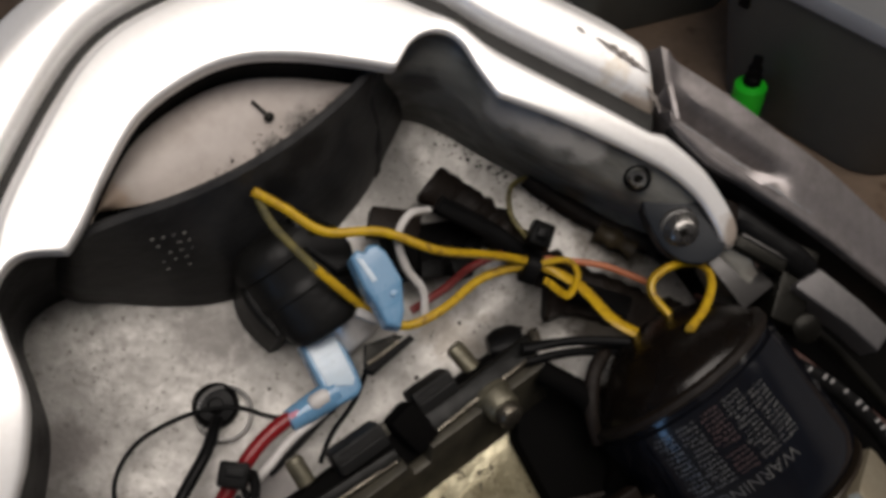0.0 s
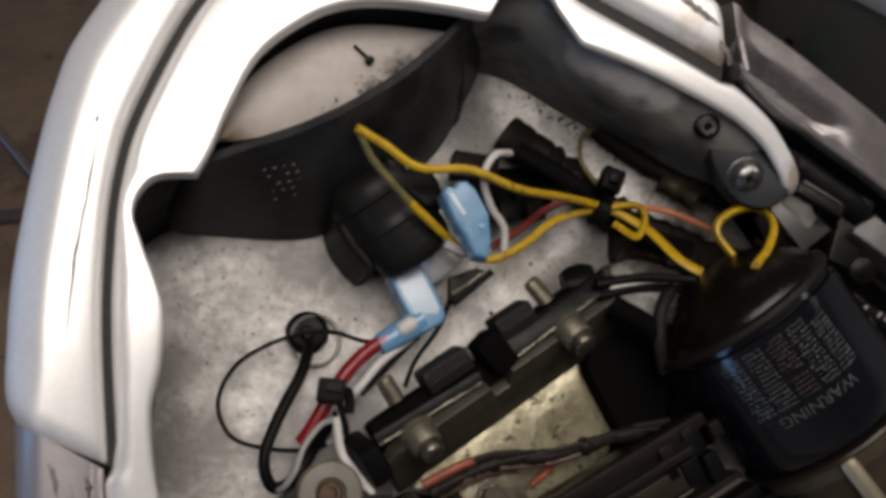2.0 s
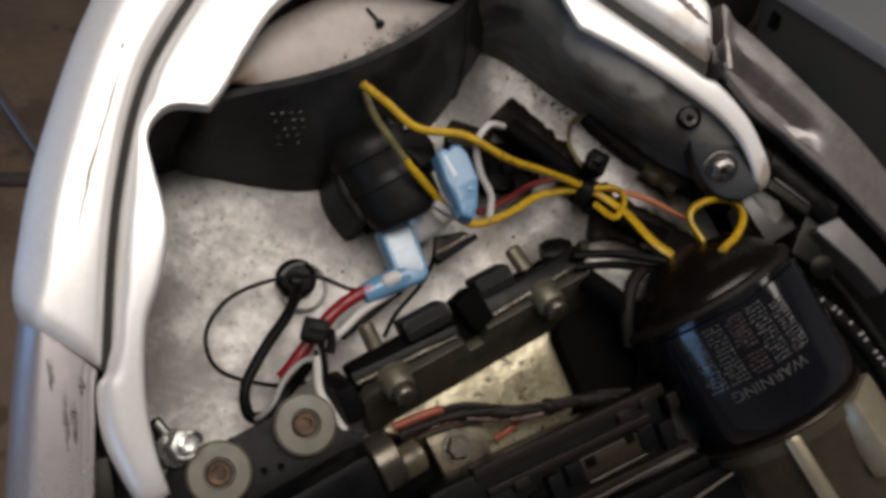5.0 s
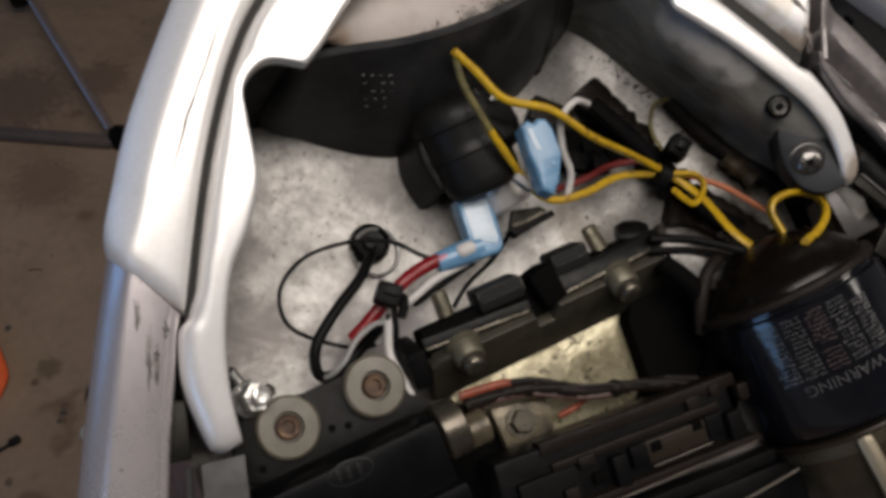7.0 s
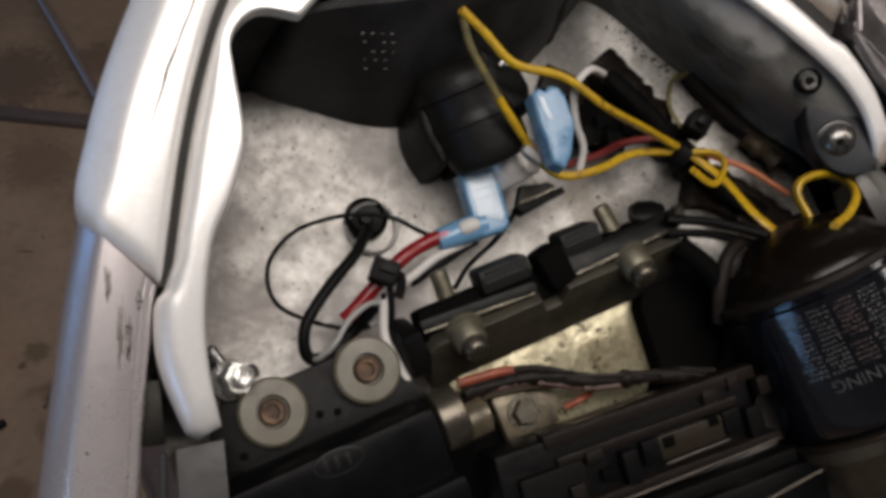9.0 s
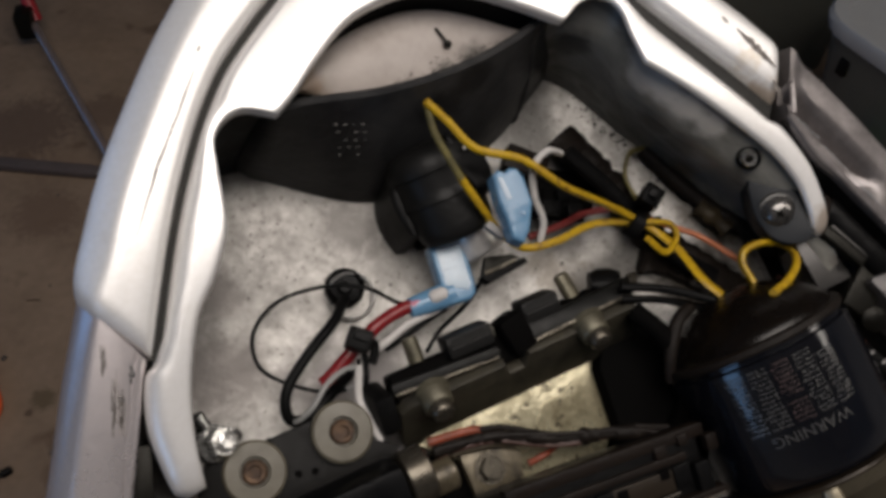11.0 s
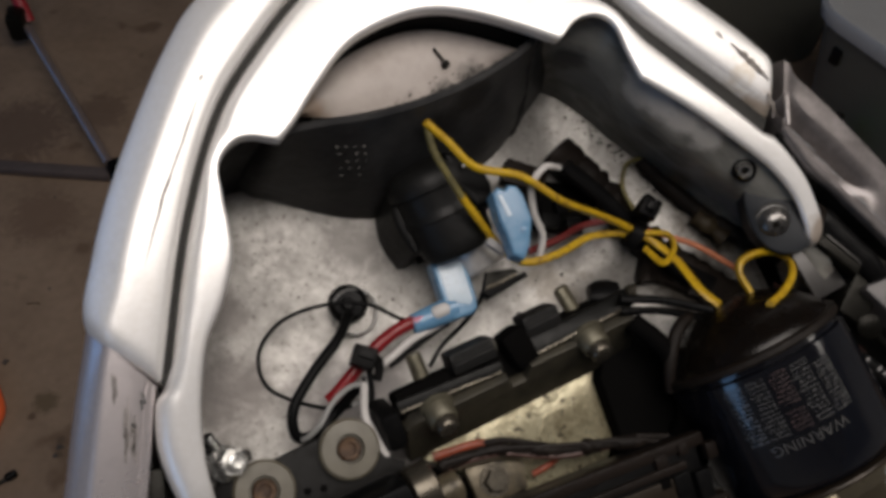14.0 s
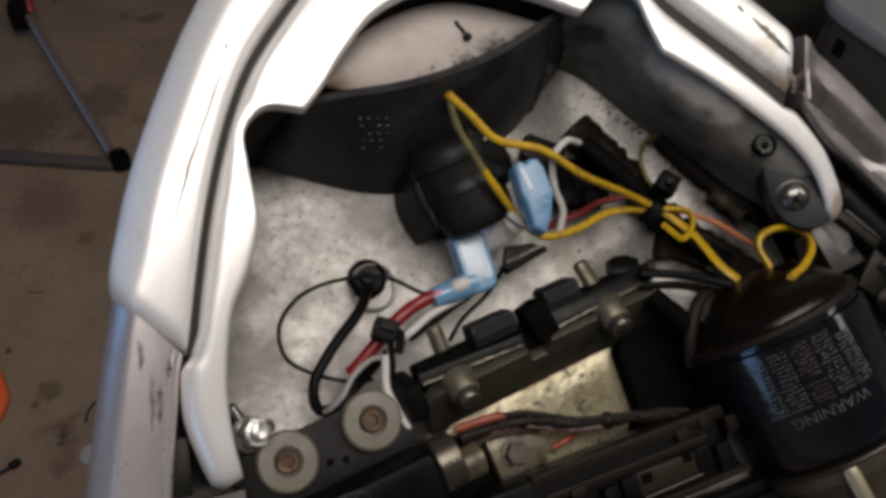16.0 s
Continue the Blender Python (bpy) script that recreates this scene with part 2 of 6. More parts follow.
RIBGOLD = material("pale_gold_alloy", (0.416, 0.368, 0.272), 0.38, 0.6, (0.272, 0.232, 0.16), 300, 60, 0.5, 0.12)
SLOTBROWN = material("greasy_brown_steel", (0.034, 0.025, 0.0165), 0.36, 0.4, (0.018, 0.0138, 0.0102), 300, 120, 0.5, 0.15)
GREYPAINT = material("dull_grey_paint", (0.030, 0.029, 0.030), 0.5, 0.2, (0.018, 0.017, 0.017), 300, 60, 0.5, 0.1)
PALEBOX = material("pale_grey_alloy", (0.125, 0.120, 0.122), 0.40, 0.5, (0.075, 0.071, 0.072), 300, 60, 0.5, 0.1)
GREYMETAL = material("bare_grey_metal", (0.0756, 0.0725, 0.0709), 0.42, 0.7, (0.0473, 0.0457, 0.0441), 300, 40, 0.5, 0.1)
SCUFF = material("scraped_paint", (0.085, 0.070, 0.060), 0.5, 0.3, (0.2268, 0.2079, 0.1953), 400, 200, 0.5, 0.2)
# Pale patches paint the lamp's sheen along the crown, dark ones the shade below.
WALLCAST = material("cast_wall_with_sheen", (0.235, 0.230, 0.208), 0.45, 0.10, (0.112, 0.109, 0.096), 240, 60, 0.6, 0.2, 380, speck=(0.15, 0.14, 0.125), speck_scale=140, threshold=(0.46, 0.72), streak=(0.98, 2.2),
                    grime_and_light=[((0.079, 0.0403, -0.0083), 0.01, (0.46, 0.44, 0.41)), ((0.0843, 0.0324, -0.0075), 0.009, (0.55, 0.525, 0.49)), ((0.0898, 0.0238, -0.0082), 0.009, (0.5, 0.475, 0.44)), ((0.0966, 0.0155, -0.0106), 0.008, (0.42, 0.4, 0.37)), ((0.0626, 0.062, -0.0259), 0.012, (0.05, 0.047, 0.042)), ((0.0686, 0.0495, -0.0349), 0.01, (0.075, 0.07, 0.062)), ((0.0842, 0.0245, -0.03), 0.009, (0.06, 0.055, 0.049)), ((0.092, 0.0138, -0.0314), 0.01, (0.06, 0.055, 0.049))])
# Darker copy of the panel paint: grime and dark reflections in one colour.
PANELFAR = material("grimy_shaded_silver_paint", (0.28, 0.258, 0.257), 0.42, 0.7, (0.13, 0.118, 0.115), 300, 70, 0.45, 0.08, threshold=(0.42, 0.66))
LEGSTEEL = material("chromed_tube", (0.20, 0.155, 0.14), 0.17, 0.0, (0.13, 0.10, 0.09), 200, 30, 0.5, 0.02, spec=1.0, coat=0.6)
SLEEVE = material("grimy_cloth_sleeve", (0.013, 0.009, 0.0065), 0.6, 0.0, (0.004, 0.003, 0.0025), 300, 120, 0.5, 0.8, 260, spec=0.2)
BUCKET = material("dusty_black_moulding", (0.0195, 0.0198, 0.0212), 0.40, 0.0, (0.052, 0.051, 0.050), 350, 42, 0.5, 0.70, 150, spec=0.3, threshold=(0.42, 0.72),
                  grime_and_light=[((0.0080, -0.0100, 0.0480), 0.0110, (0.010, 0.010, 0.0105)), ((0.0200, -0.0060, 0.0560), 0.0100, (0.011, 0.011, 0.0115))])
DOME = material("oxidised_dome_steel", (0.24, 0.23, 0.22), 0.27, 0.85, (0.05, 0.048, 0.045), 300, 90, 0.5, 0.1)
CLAMP = material("stained_clamp_steel", (0.1458, 0.1319, 0.1066), 0.30, 0.8, (0.0673, 0.0562, 0.0422), 300, 110, 0.5, 0.1)
COLLAR = material("dusty_rubber", (0.0105, 0.0104, 0.0100), 0.46, 0.0, (0.0050, 0.0049, 0.0047), 500, 70, 0.5, 0.3, spec=0.24)
CAN = material("dull_can_steel", (0.62, 0.60, 0.57), 0.36, 0.35, (0.38, 0.36, 0.34), 300, 110, 0.5, 0.1)
PLATEBLUE = material("blue_grey_plate", (0.0135, 0.0160, 0.0198), 0.45, 0.0, (0.0138, 0.016, 0.0194), 300, 60, 0.5, 0.08, spec=0.2)
OLIVETAPE = material("greasy_olive_tape", (0.055, 0.042, 0.022), 0.5, 0.0, (0.018, 0.013, 0.009), 400, 140, 0.5, 0.6, spec=0.2)
DUSTSHADE = material("dusty_and_shaded_black", (0.0036, 0.0034, 0.0032), 0.5, 0.0, (0.0085, 0.0078, 0.0070), 320, 90, 0.5, 0.3, spec=0.12, threshold=(0.45, 0.75))
# Near-black: the shade of deep gaps and cavities is put into this colour.
MATTBLACK = material("matt_black_with_shade", (0.0014, 0.0013, 0.0013), 0.75, 0.0, (0.0030, 0.0028, 0.0026), 400, 60, 0.5, 0.4, spec=0.04)
DIRTYGOLD = material("greasy_brassy_steel", (0.150, 0.125, 0.082), 0.36, 0.4, (0.034, 0.027, 0.018), 400, 110, 0.55, 0.3, threshold=(0.38, 0.62))
DIRTYORANGE = material("grimy_orange_insulation", (0.30, 0.060, 0.026), 0.45, 0.0, (0.10, 0.032, 0.018), 600, 160, 0.5, 0.2)
COLLARSTEEL = material("olive_plated_steel", (0.165, 0.152, 0.108), 0.40, 0.5, (0.066, 0.059, 0.041), 500, 130, 0.5, 0.15)
RUBBED = material("rubbed_panel_paint", (0.46, 0.42, 0.41), 0.5, 0.4, (0.27, 0.245, 0.235), 500, 220, 0.5, 0.2)
DULLWHITE = material("dulled_white_insulation", (0.30, 0.29, 0.285), 0.45, 0.0, (0.20, 0.19, 0.185), 700, 150, 0.4, 0.1)
DIRT = material("caked_dirt", (0.035, 0.03, 0.027), 0.8, 0.0, (0.07, 0.06, 0.055), 700, 200, 0.5, 0.4)

# ---- building helpers ----
# The machine's own frame: u across, v towards its rounded nose, n out of the open top.
NORMAL = Vector((0.3, -0.42, 1.0)).normalized()
NOSE = Vector((-0.3, 0.42, 0.0))
NOSE = (NOSE - NORMAL * NOSE.dot(NORMAL)).normalized()
ACROSS = NOSE.cross(NORMAL)
ORIGIN = Vector((-0.02009, 0.16154, 0.72283))
M = Matrix((ACROSS, NOSE, NORMAL)).transposed().to_4x4()
M.translation = ORIGIN


PIVOT = None  # the centre of a round thing that must stay round


def smoothstep(a, b, x):
    t = min(1, max(0, (x - a) / (b - a)))
    return t * t * (3 - 2 * t)


def settle(p):
    """The machine's fitted proportions: its inside is a little shallower than drawn, leans a little, and is deeper on the far side."""
    u, v, n = p
    deep = 0.017 * smoothstep(0.030, 0.066, u) * (1 - smoothstep(0.120, 0.132, u)) * smoothstep(-0.035, -0.015, v + 1.1 * max(0, u - 0.075)) * smoothstep(0.026, 0.040, -n)
    u, v, n = u + deep * (0.39 + 3.0 * max(0, u)), v + 0.1 * deep, n - deep
    return Vector((0.9927 * u - 0.0114 * v + 0.0564 * n + 0.0012, 0.0050 * u + 1.0011 * v - 0.0216 * n - 0.0004, 0.0213 * u + 0.0452 * v + 0.8589 * n - 0.0028))


def settle_all(bm):
    if PIVOT is not None:
        bmesh.ops.translate(bm, verts=bm.verts[:], vec=settle(PIVOT) - Vector(PIVOT))
    else:
        for v in bm.verts:
            v.co = settle(v.co)


def thing(name, label, category, base=(0, 0, 0), m=M, group="", kind=""):
    """An empty at a base point of the frame m; the parts' coordinates are given in that frame."""
    ob = new(name)
    ob.empty_display_size = 0.01
    if m is M:
        base = tuple(settle(base))
        ob["machine"] = 1
    ob.matrix_world = m @ Matrix.Translation(base)
    ob["base"] = base
    return tagged(ob, label, category, group, kind)


def finish(bm, smooth=40):
    bmesh.ops.recalc_face_normals(bm, faces=bm.faces[:])
    for f in bm.faces:
        f.smooth = True
    lim = radians(smooth)
    for e in bm.edges:
        if len(e.link_faces) == 2 and e.calc_face_angle(0) > lim:
            e.smooth = False


def part(name, bm, mat, parent, label="", smooth=40):
    """Links a bmesh as one mesh object under a thing or under a part."""
    root = parent
    while root.parent:
        root = root.parent
    base = Vector(root["base"])
    if "machine" in root:
        settle_all(bm)
    bmesh.ops.translate(bm, verts=bm.verts[:], vec=-base)
    finish(bm, smooth)
    me = bpy.data.meshes.new(name)
    bm.to_mesh(me)
    bm.free()
    me.materials.append(mat)
    ob = new(name, me)
    ob.parent = parent
    return tagged(ob, label)


def solo(name, bm, mat, label, category, base=(0, 0, 0), m=M, group="", kind="", smooth=40):
    """A thing of one mesh."""
    base = Vector(base)
    if m is M:
        settle_all(bm)
        base = settle(base)
    bmesh.ops.translate(bm, verts=bm.verts[:], vec=-base)
    finish(bm, smooth)
    me = bpy.data.meshes.new(name)
    bm.to_mesh(me)
    bm.free()
    me.materials.append(mat)
    ob = new(name, me)
    ob.matrix_world = m @ Matrix.Translation(base)
    return tagged(ob, label, category, group, kind)


def spline(pts, steps=6):
    """A Catmull-Rom curve through a few control points."""
    p = [Vector(q) for q in pts]
    p = [p[0] * 2 - p[1]] + p + [p[-1] * 2 - p[-2]]
    out = []
    for i in range(1, len(p) - 2):
        for k in range(steps):
            t = k / steps
            a, b, c, d = p[i - 1:i + 3]
            out.append(0.5 * ((2 * b) + (c - a) * t + (2 * a - 5 * b + 4 * c - d) * t * t + (3 * b - a - 3 * c + d) * t ** 3))
    return out + [p[-2]]


def resample(curve, count):
    d = [0.0]
    for a, b in zip(curve, curve[1:]):
        d.append(d[-1] + (b - a).length)
    out, j = [], 0
    for i in range(count):
        s = d[-1] * i / (count - 1)
        while j < len(d) - 2 and d[j + 1] < s:
            j += 1
        out.append(curve[j].lerp(curve[j + 1], 0 if d[j + 1] == d[j] else min(1, (s - d[j]) / (d[j + 1] - d[j]))))
    return out


def loft(rings, closed=False, caps=False, bm=None):
    bm = bm or bmesh.new()
    rows = [[bm.verts.new(p) for p in r] for r in rings]
    n = len(rows[0])
    for a, b in zip(rows, rows[1:]):
        for i in range(n if closed else n - 1):
            j = (i + 1) % n
            bm.faces.new((a[i], a[j], b[j], b[i]))
    if caps:
        bm.faces.new(rows[0][::-1])
        bm.faces.new(rows[-1])
    return bm


def tube(pts, radius, sides=10, steps=6, bm=None, wobble=0.0):
    """A round wire along a smooth curve, with closed ends."""
    curve = spline(pts, steps) if len(pts) > 2 else [Vector(p) for p in pts]
    rings, side = [], None
    for i, p in enumerate(curve):
        d = (curve[min(i + 1, len(curve) - 1)] - curve[max(i - 1, 0)]).normalized()
        side = (side - d * side.dot(d)) if side else d.orthogonal()
        side.normalize()
        up = d.cross(side)
        r = radius * (1 + wobble * noise.noise(p * 300))
        rings.append([p + (side * math.cos(a) + up * math.sin(a)) * r for a in (2 * math.pi * k / sides for k in range(sides))])
    return loft(rings, True, True, bm)


def lathe(p0, axis, profile, sides=32, bm=None, caps=True):
    """A turned shape: profile of (distance along the axis, radius)."""
    p0, axis = Vector(p0), Vector(axis).normalized()
    a = axis.orthogonal().normalized()
    b = axis.cross(a)
    rings = [[p0 + axis * s + (a * math.cos(k) + b * math.sin(k)) * r for k in (2 * math.pi * i / sides for i in range(sides))] for s, r in profile]
    return loft(rings, True, caps, bm)


def slab(outline, top, bottom, bevel=0.0, segments=2, bend=None):
    """A plate cut to a flat outline of (u, v), with rounded upper edges."""
    bm = bmesh.new()
    vs = [bm.verts.new((p[0], p[1], bottom)) for p in outline]
    f = bm.faces.new(vs)
    up = bmesh.ops.extrude_face_region(bm, geom=[f])["geom"]
    bmesh.ops.translate(bm, verts=[g for g in up if isinstance(g, bmesh.types.BMVert)], vec=(0, 0, top - bottom))
    if bevel:
        edges = [e for e in bm.edges if all(abs(v.co.z - top) < 1e-6 for v in e.verts)]
        bmesh.ops.bevel(bm, geom=edges, offset=bevel, segments=segments, affect="EDGES", profile=0.6)
    if bend:
        lo, hi = min(p[1] for p in outline), max(p[1] for p in outline)
        cuts = 24
        for k in range(1, cuts):
            bmesh.ops.bisect_plane(bm, geom=bm.verts[:] + bm.edges[:] + bm.faces[:], dist=0.00001, plane_co=(0, lo + (hi - lo) * k / cuts, 0), plane_no=(0, 1, 0))
        for v in bm.verts:
            v.co.z += bend(v.co.x, v.co.y)
    return bm


def block(center, size, axis_u=(1, 0, 0), axis_v=(0, 1, 0), bevel=0.0006, bm=None, taper=1.0):
    """A box with softened edges, turned to two directions."""
    own = bmesh.new()
    bmesh.ops.create_cube(own, size=1.0)
    if taper != 1.0:
        for v in own.verts:
            if v.co.z > 0:
                v.co.x *= taper
                v.co.y *= taper
    x = Vector(axis_u).normalized()
    y = Vector(axis_v)
    y = (y - x * y.dot(x)).normalized()
    z = x.cross(y)
    rot = Matrix((x, y, z)).transposed().to_4x4()
    bmesh.ops.scale(own, verts=own.verts[:], vec=size)
    if bevel:
        bmesh.ops.bevel(own, geom=own.edges[:], offset=min(bevel, min(size) * 0.4), segments=2, affect="EDGES", profile=0.6)
    bmesh.ops.transform(own, matrix=Matrix.Translation(center) @ rot, verts=own.verts[:])
    if bm is None:
        return own
    me = bpy.data.meshes.new("joined")
    own.to_mesh(me)
    own.free()
    bm.from_mesh(me)
    bpy.data.meshes.remove(me)
    return bm


def sag(u, v):
    """How the rim falls away towards the machine's rear."""
    x = 0.025 - v
    return -0.15 * (x + math.sqrt(x * x + 0.0004)) + 0.0008


def hexagon(center, axis, across, height, bm=None):
    p, axis = Vector(center), Vector(axis).normalized()
    r = across / 1.732
    return lathe(p, axis, [(0, r * 0.98), (height * 0.8, r * 0.98), (height, r * 0.86)], 6, bm)


# ---- setting: the workshop ----
I4 = Matrix.Identity(4)


def plain_box(lo, hi):
    bm = bmesh.new()
    bmesh.ops.create_cube(bm, size=1.0)
    for v in bm.verts:
        v.co = Vector([lo[k] if v.co[k] < 0 else hi[k] for k in range(3)])
    return bm


solo("floor", plain_box((-4.6, -2.2, -0.1), (2.4, 4.4, 0.0)), FLOOR, "brown stained concrete workshop floor", "floor", m=I4, kind="structure")
solo("wall_north", plain_box((-4.6, 4.4, 0), (2.4, 4.55, 2.4)), WALLM, "plain painted workshop wall", "wall", m=I4, kind="structure")
solo("wall_east", plain_box((2.4, -2.35, 0), (2.55, 4.55, 2.4)), WALLM, "plain painted workshop wall", "wall", m=I4, kind="structure")


def joined_boxes(boxes):
    bm = bmesh.new()
    for lo, hi in boxes:
        piece = plain_box(lo, hi)
        me = bpy.data.meshes.new("piece")
        piece.to_mesh(me)
        piece.free()
        bm.from_mesh(me)
        bpy.data.meshes.remove(me)
    return bm


solo("wall_south", joined_boxes((((-4.6, -2.35, 0), (-1.70, -2.2, 2.4)), ((-1.00, -2.35, 0), (2.4, -2.2, 2.4)), ((-1.70, -2.35, 0), (-1.00, -2.2, 0.40)), ((-1.70, -2.35, 1.62), (-1.00, -2.2, 2.4)))), WALLM, "plain painted workshop wall with a window opening", "wall", m=I4, kind="structure")
solo("wall_west", joined_boxes((((-4.75, -2.35, 0), (-4.6, -1.20, 2.4)), ((-4.75, 1.70, 0), (-4.6, 4.55, 2.4)), ((-4.75, -1.20, 2.10), (-4.6, 1.70, 2.4)))), WALLM, "plain painted workshop wall with a doorway", "wall", m=I4, kind="structure")
solo("ceiling", plain_box((-4.75, -2.35, 2.4), (2.55, 4.55, 2.5)), WALLM, "plain painted workshop ceiling", "ceiling", m=I4, kind="structure")

# ---- the cowl ----
GROOVE = spline([(-0.1142, -0.0078, 0), (-0.1, 0.024, 0), (-0.0891, 0.0449, 0), (-0.0766, 0.0645, 0), (-0.0622, 0.0802, 0), (-0.0312, 0.1037, 0),
                 (-0.0078, 0.1105, 0), (0.02, 0.109, 0), (0.05, 0.0965, 0), (0.0715, 0.0757, 0), (0.0819, 0.0584, 0), (0.0972, 0.0375, 0), (0.1205, 0.0085, 0)])
OUTER = spline([(-0.1282, 0.0100, 0), (-0.1253, 0.0150, 0), (-0.1199, 0.0233, 0), (-0.1132, 0.0362, 0), (-0.1044, 0.0508, 0), (-0.0888, 0.0732, 0), (-0.0768, 0.0882, 0), (-0.0638, 0.1008, 0), (-0.038, 0.1160, 0),
                (-0.005, 0.1250, 0), (0.029, 0.1215, 0), (0.063, 0.1060, 0), (0.088, 0.0810, 0), (0.1065, 0.0585, 0), (0.1285, 0.0302, 0)])
COUNT = 90
groove, outer = resample(GROOVE, COUNT), resample(OUTER, COUNT)


def across_strip(i, inner, outside, profile):
    """Points across a rim strip: (share of the way, extra metres, height)."""
    a, b = inner[i], outside[i]
    d = (b - a).normalized()
    out = []
    for share, extra, h in profile:
        p = a.lerp(b, share) + d * extra
        out.append(Vector((p.x, p.y, h + sag(p.x, p.y))))
    return out


cowl = thing("front_cowl", "scuffed silver painted machine cowl with open top", "cowl")
inner_left = spline([(*p, 0) for p in [(-0.1104, -0.0482), (-0.1096, -0.0344), (-0.1063, -0.0183), (-0.099, -0.0003), (-0.0905, 0.0105), (-0.0835, 0.0225), (-0.0812, 0.033), (-0.0801, 0.0423), (-0.0777, 0.0527), (-0.0686, 0.058), (-0.0575, 0.0537)]])
arch = spline([(*p, 0) for p in [(-0.0575, 0.0537), (-0.0502, 0.059), (-0.0388, 0.0691), (-0.0235, 0.0798), (-0.005, 0.0842), (0.0095, 0.0833), (0.0231, 0.0778), (0.0373, 0.0693), (0.049, 0.0612)]])
inner_right = spline([(*p, 0) for p in [(0.049, 0.0612), (0.0575, 0.0665), (0.0657, 0.0668), (0.0716, 0.0614), (0.0724, 0.051), (0.0737, 0.0400)]]) \
    + spline([(*p, 0) for p in [(0.0737, 0.04), (0.0880, 0.0255), (0.1016, 0.0108), (0.1105, 0.0010), (0.1170, -0.0072), (0.1225, -0.0175), (0.1245, -0.0270), (0.1252, -0.0350), (0.1278, -0.0378)]])[1:]
inside = inner_left[:-1] + arch[:-1] + inner_right
inward = [g - (o - g).normalized() * (0.0012 + 0.0014 * smoothstep(0.0, 0.06, g.x)) for g, o in zip(groove, outer)]
tail = spline([(-0.1172, -0.0496, 0), (-0.1198, -0.0478, 0), (-0.1215, -0.0385, 0), (-0.1221, -0.0250, 0), (-0.1188, -0.0118, 0), (-0.1150, -0.0085, 0)])
tongue_back = spline([(0.1222, 0.0060, 0), (0.1275, -0.0035, 0), (0.1318, -0.0143, 0), (0.1340, -0.0310, 0), (0.1312, -0.0372, 0)])
edge_in = resample(inside, 260)
edge_out = resample(tail + inward[2:-1] + tongue_back, 400)
# pair each inner point with the nearest outer one, always going forwards
share, reached = [], 0
for i, p in enumerate(edge_in):
    near = min(range(400), key=lambda k: (edge_out[k] - p).length + 0.02 * abs(k / 399 - i / 259))
    reached = max(reached, near)
    share.append(reached)
share = [sum(share[max(0, min(259, i + k))] for k in range(-9, 10)) / 19 for i in range(260)]
share[0], share[-1] = 0, 399


def flange_section(i):
    """Across the flange: a rounded inner edge, a broad crown, and a soft roll down into the groove."""
    k = min(int(share[i]), 398)
    a, b = edge_in[i], edge_out[k].lerp(edge_out[k + 1], share[i] - k)
    w, d = (b - a).length, (b - a).normalized()
    roll = min(0.0068 - 0.0026 * smoothstep(-0.095, -0.05, a.x), w * (0.55 - 0.2 * smoothstep(-0.095, -0.05, a.x)))
    thin = smoothstep(0.045, 0.060, a.x)
    lip = min(0.0017 - 0.0006 * thin, w * 0.18)
    row = [(0.0, -0.0052 + 0.0030 * thin), (0.0, -0.0026 + 0.0008 * thin), (lip * 0.10, -0.0013), (lip * 0.32, -0.0006), (lip * 0.65, -0.00015), (lip, 0.0)]
    row += [(lip + (w - roll - lip) * f, 0.0) for f in (0.33, 0.66)]
    row += [(w - roll + roll * math.sin(f), -0.0062 * (1 - math.cos(f)) - 0.0010 * f * f / 2.47) for f in (0, 0.25, 0.5, 0.75, 1.0, 1.25, 1.45, 1.571)]
    row.append((w, -0.0110))
    ends = min(i, 259 - i)
    drop = 0.0034 * (1 - math.sqrt(max(0.0, 1 - (1 - min(1, ends / 7)) ** 2)))
    out = []
    for along, h in row:
        p = a + d * along
        out.append(Vector((p.x, p.y, h - drop + sag(p.x, p.y))))
    return out


bm = loft([flange_section(i) for i in range(260)])
for i in (0, 259):
    bm.faces.new([bm.verts.new(p) for p in flange_section(i)])
bmesh.ops.remove_doubles(bm, verts=bm.verts[:], dist=0.00001)
part("flange", bm, SILVER, cowl, "broad white-silver inner flange", smooth=70)


def groove_profile(i):
    w = smoothstep(0.0, 0.06, groove[i].x)
    return [(0, -0.0042, -0.0104), (0, -0.0020 - 0.001 * w, -0.0086), (0, -0.0008, -0.0078), (0, 0.0008 + 0.001 * w, -0.0070), (0, 0.0020 + 0.0018 * w, -0.0056), (0, 0.0030 + 0.0028 * w, -0.0050)]


# wide dark strip: dirt and the groove's depth shade, put into its colour
part("groove_shade_strip", loft([across_strip(i, groove, outer, groove_profile(i)) for i in range(COUNT)]), GROOVEDARK, cowl, "dark recessed groove, dirt and depth shade in its colour")
RIM = [(0, 0.0014, -0.0080), (0, 0.0016, -0.0040), (0, 0.0018, -0.0018), (0, 0.0023, 0.0000), (0, 0.0033, 0.0014), (0, 0.0048, 0.0022), (0.38, 0.001, 0.0028), (0.7, 0, 0.0034), (1, -0.0030, 0.0034), (1, -0.0014, 0.0031), (1, 0.0, 0.0022), (1, 0.0030, -0.0004),
       (1, 0.0062, -0.0034), (1, 0.0088, -0.0066), (1, 0.0102, -0.0105), (1, 0.0108, -0.0160), (1, 0.0108, -0.035), (1, 0.0085, -0.036), (1, 0.006, -0.020), (1, -0.003, -0.004)]


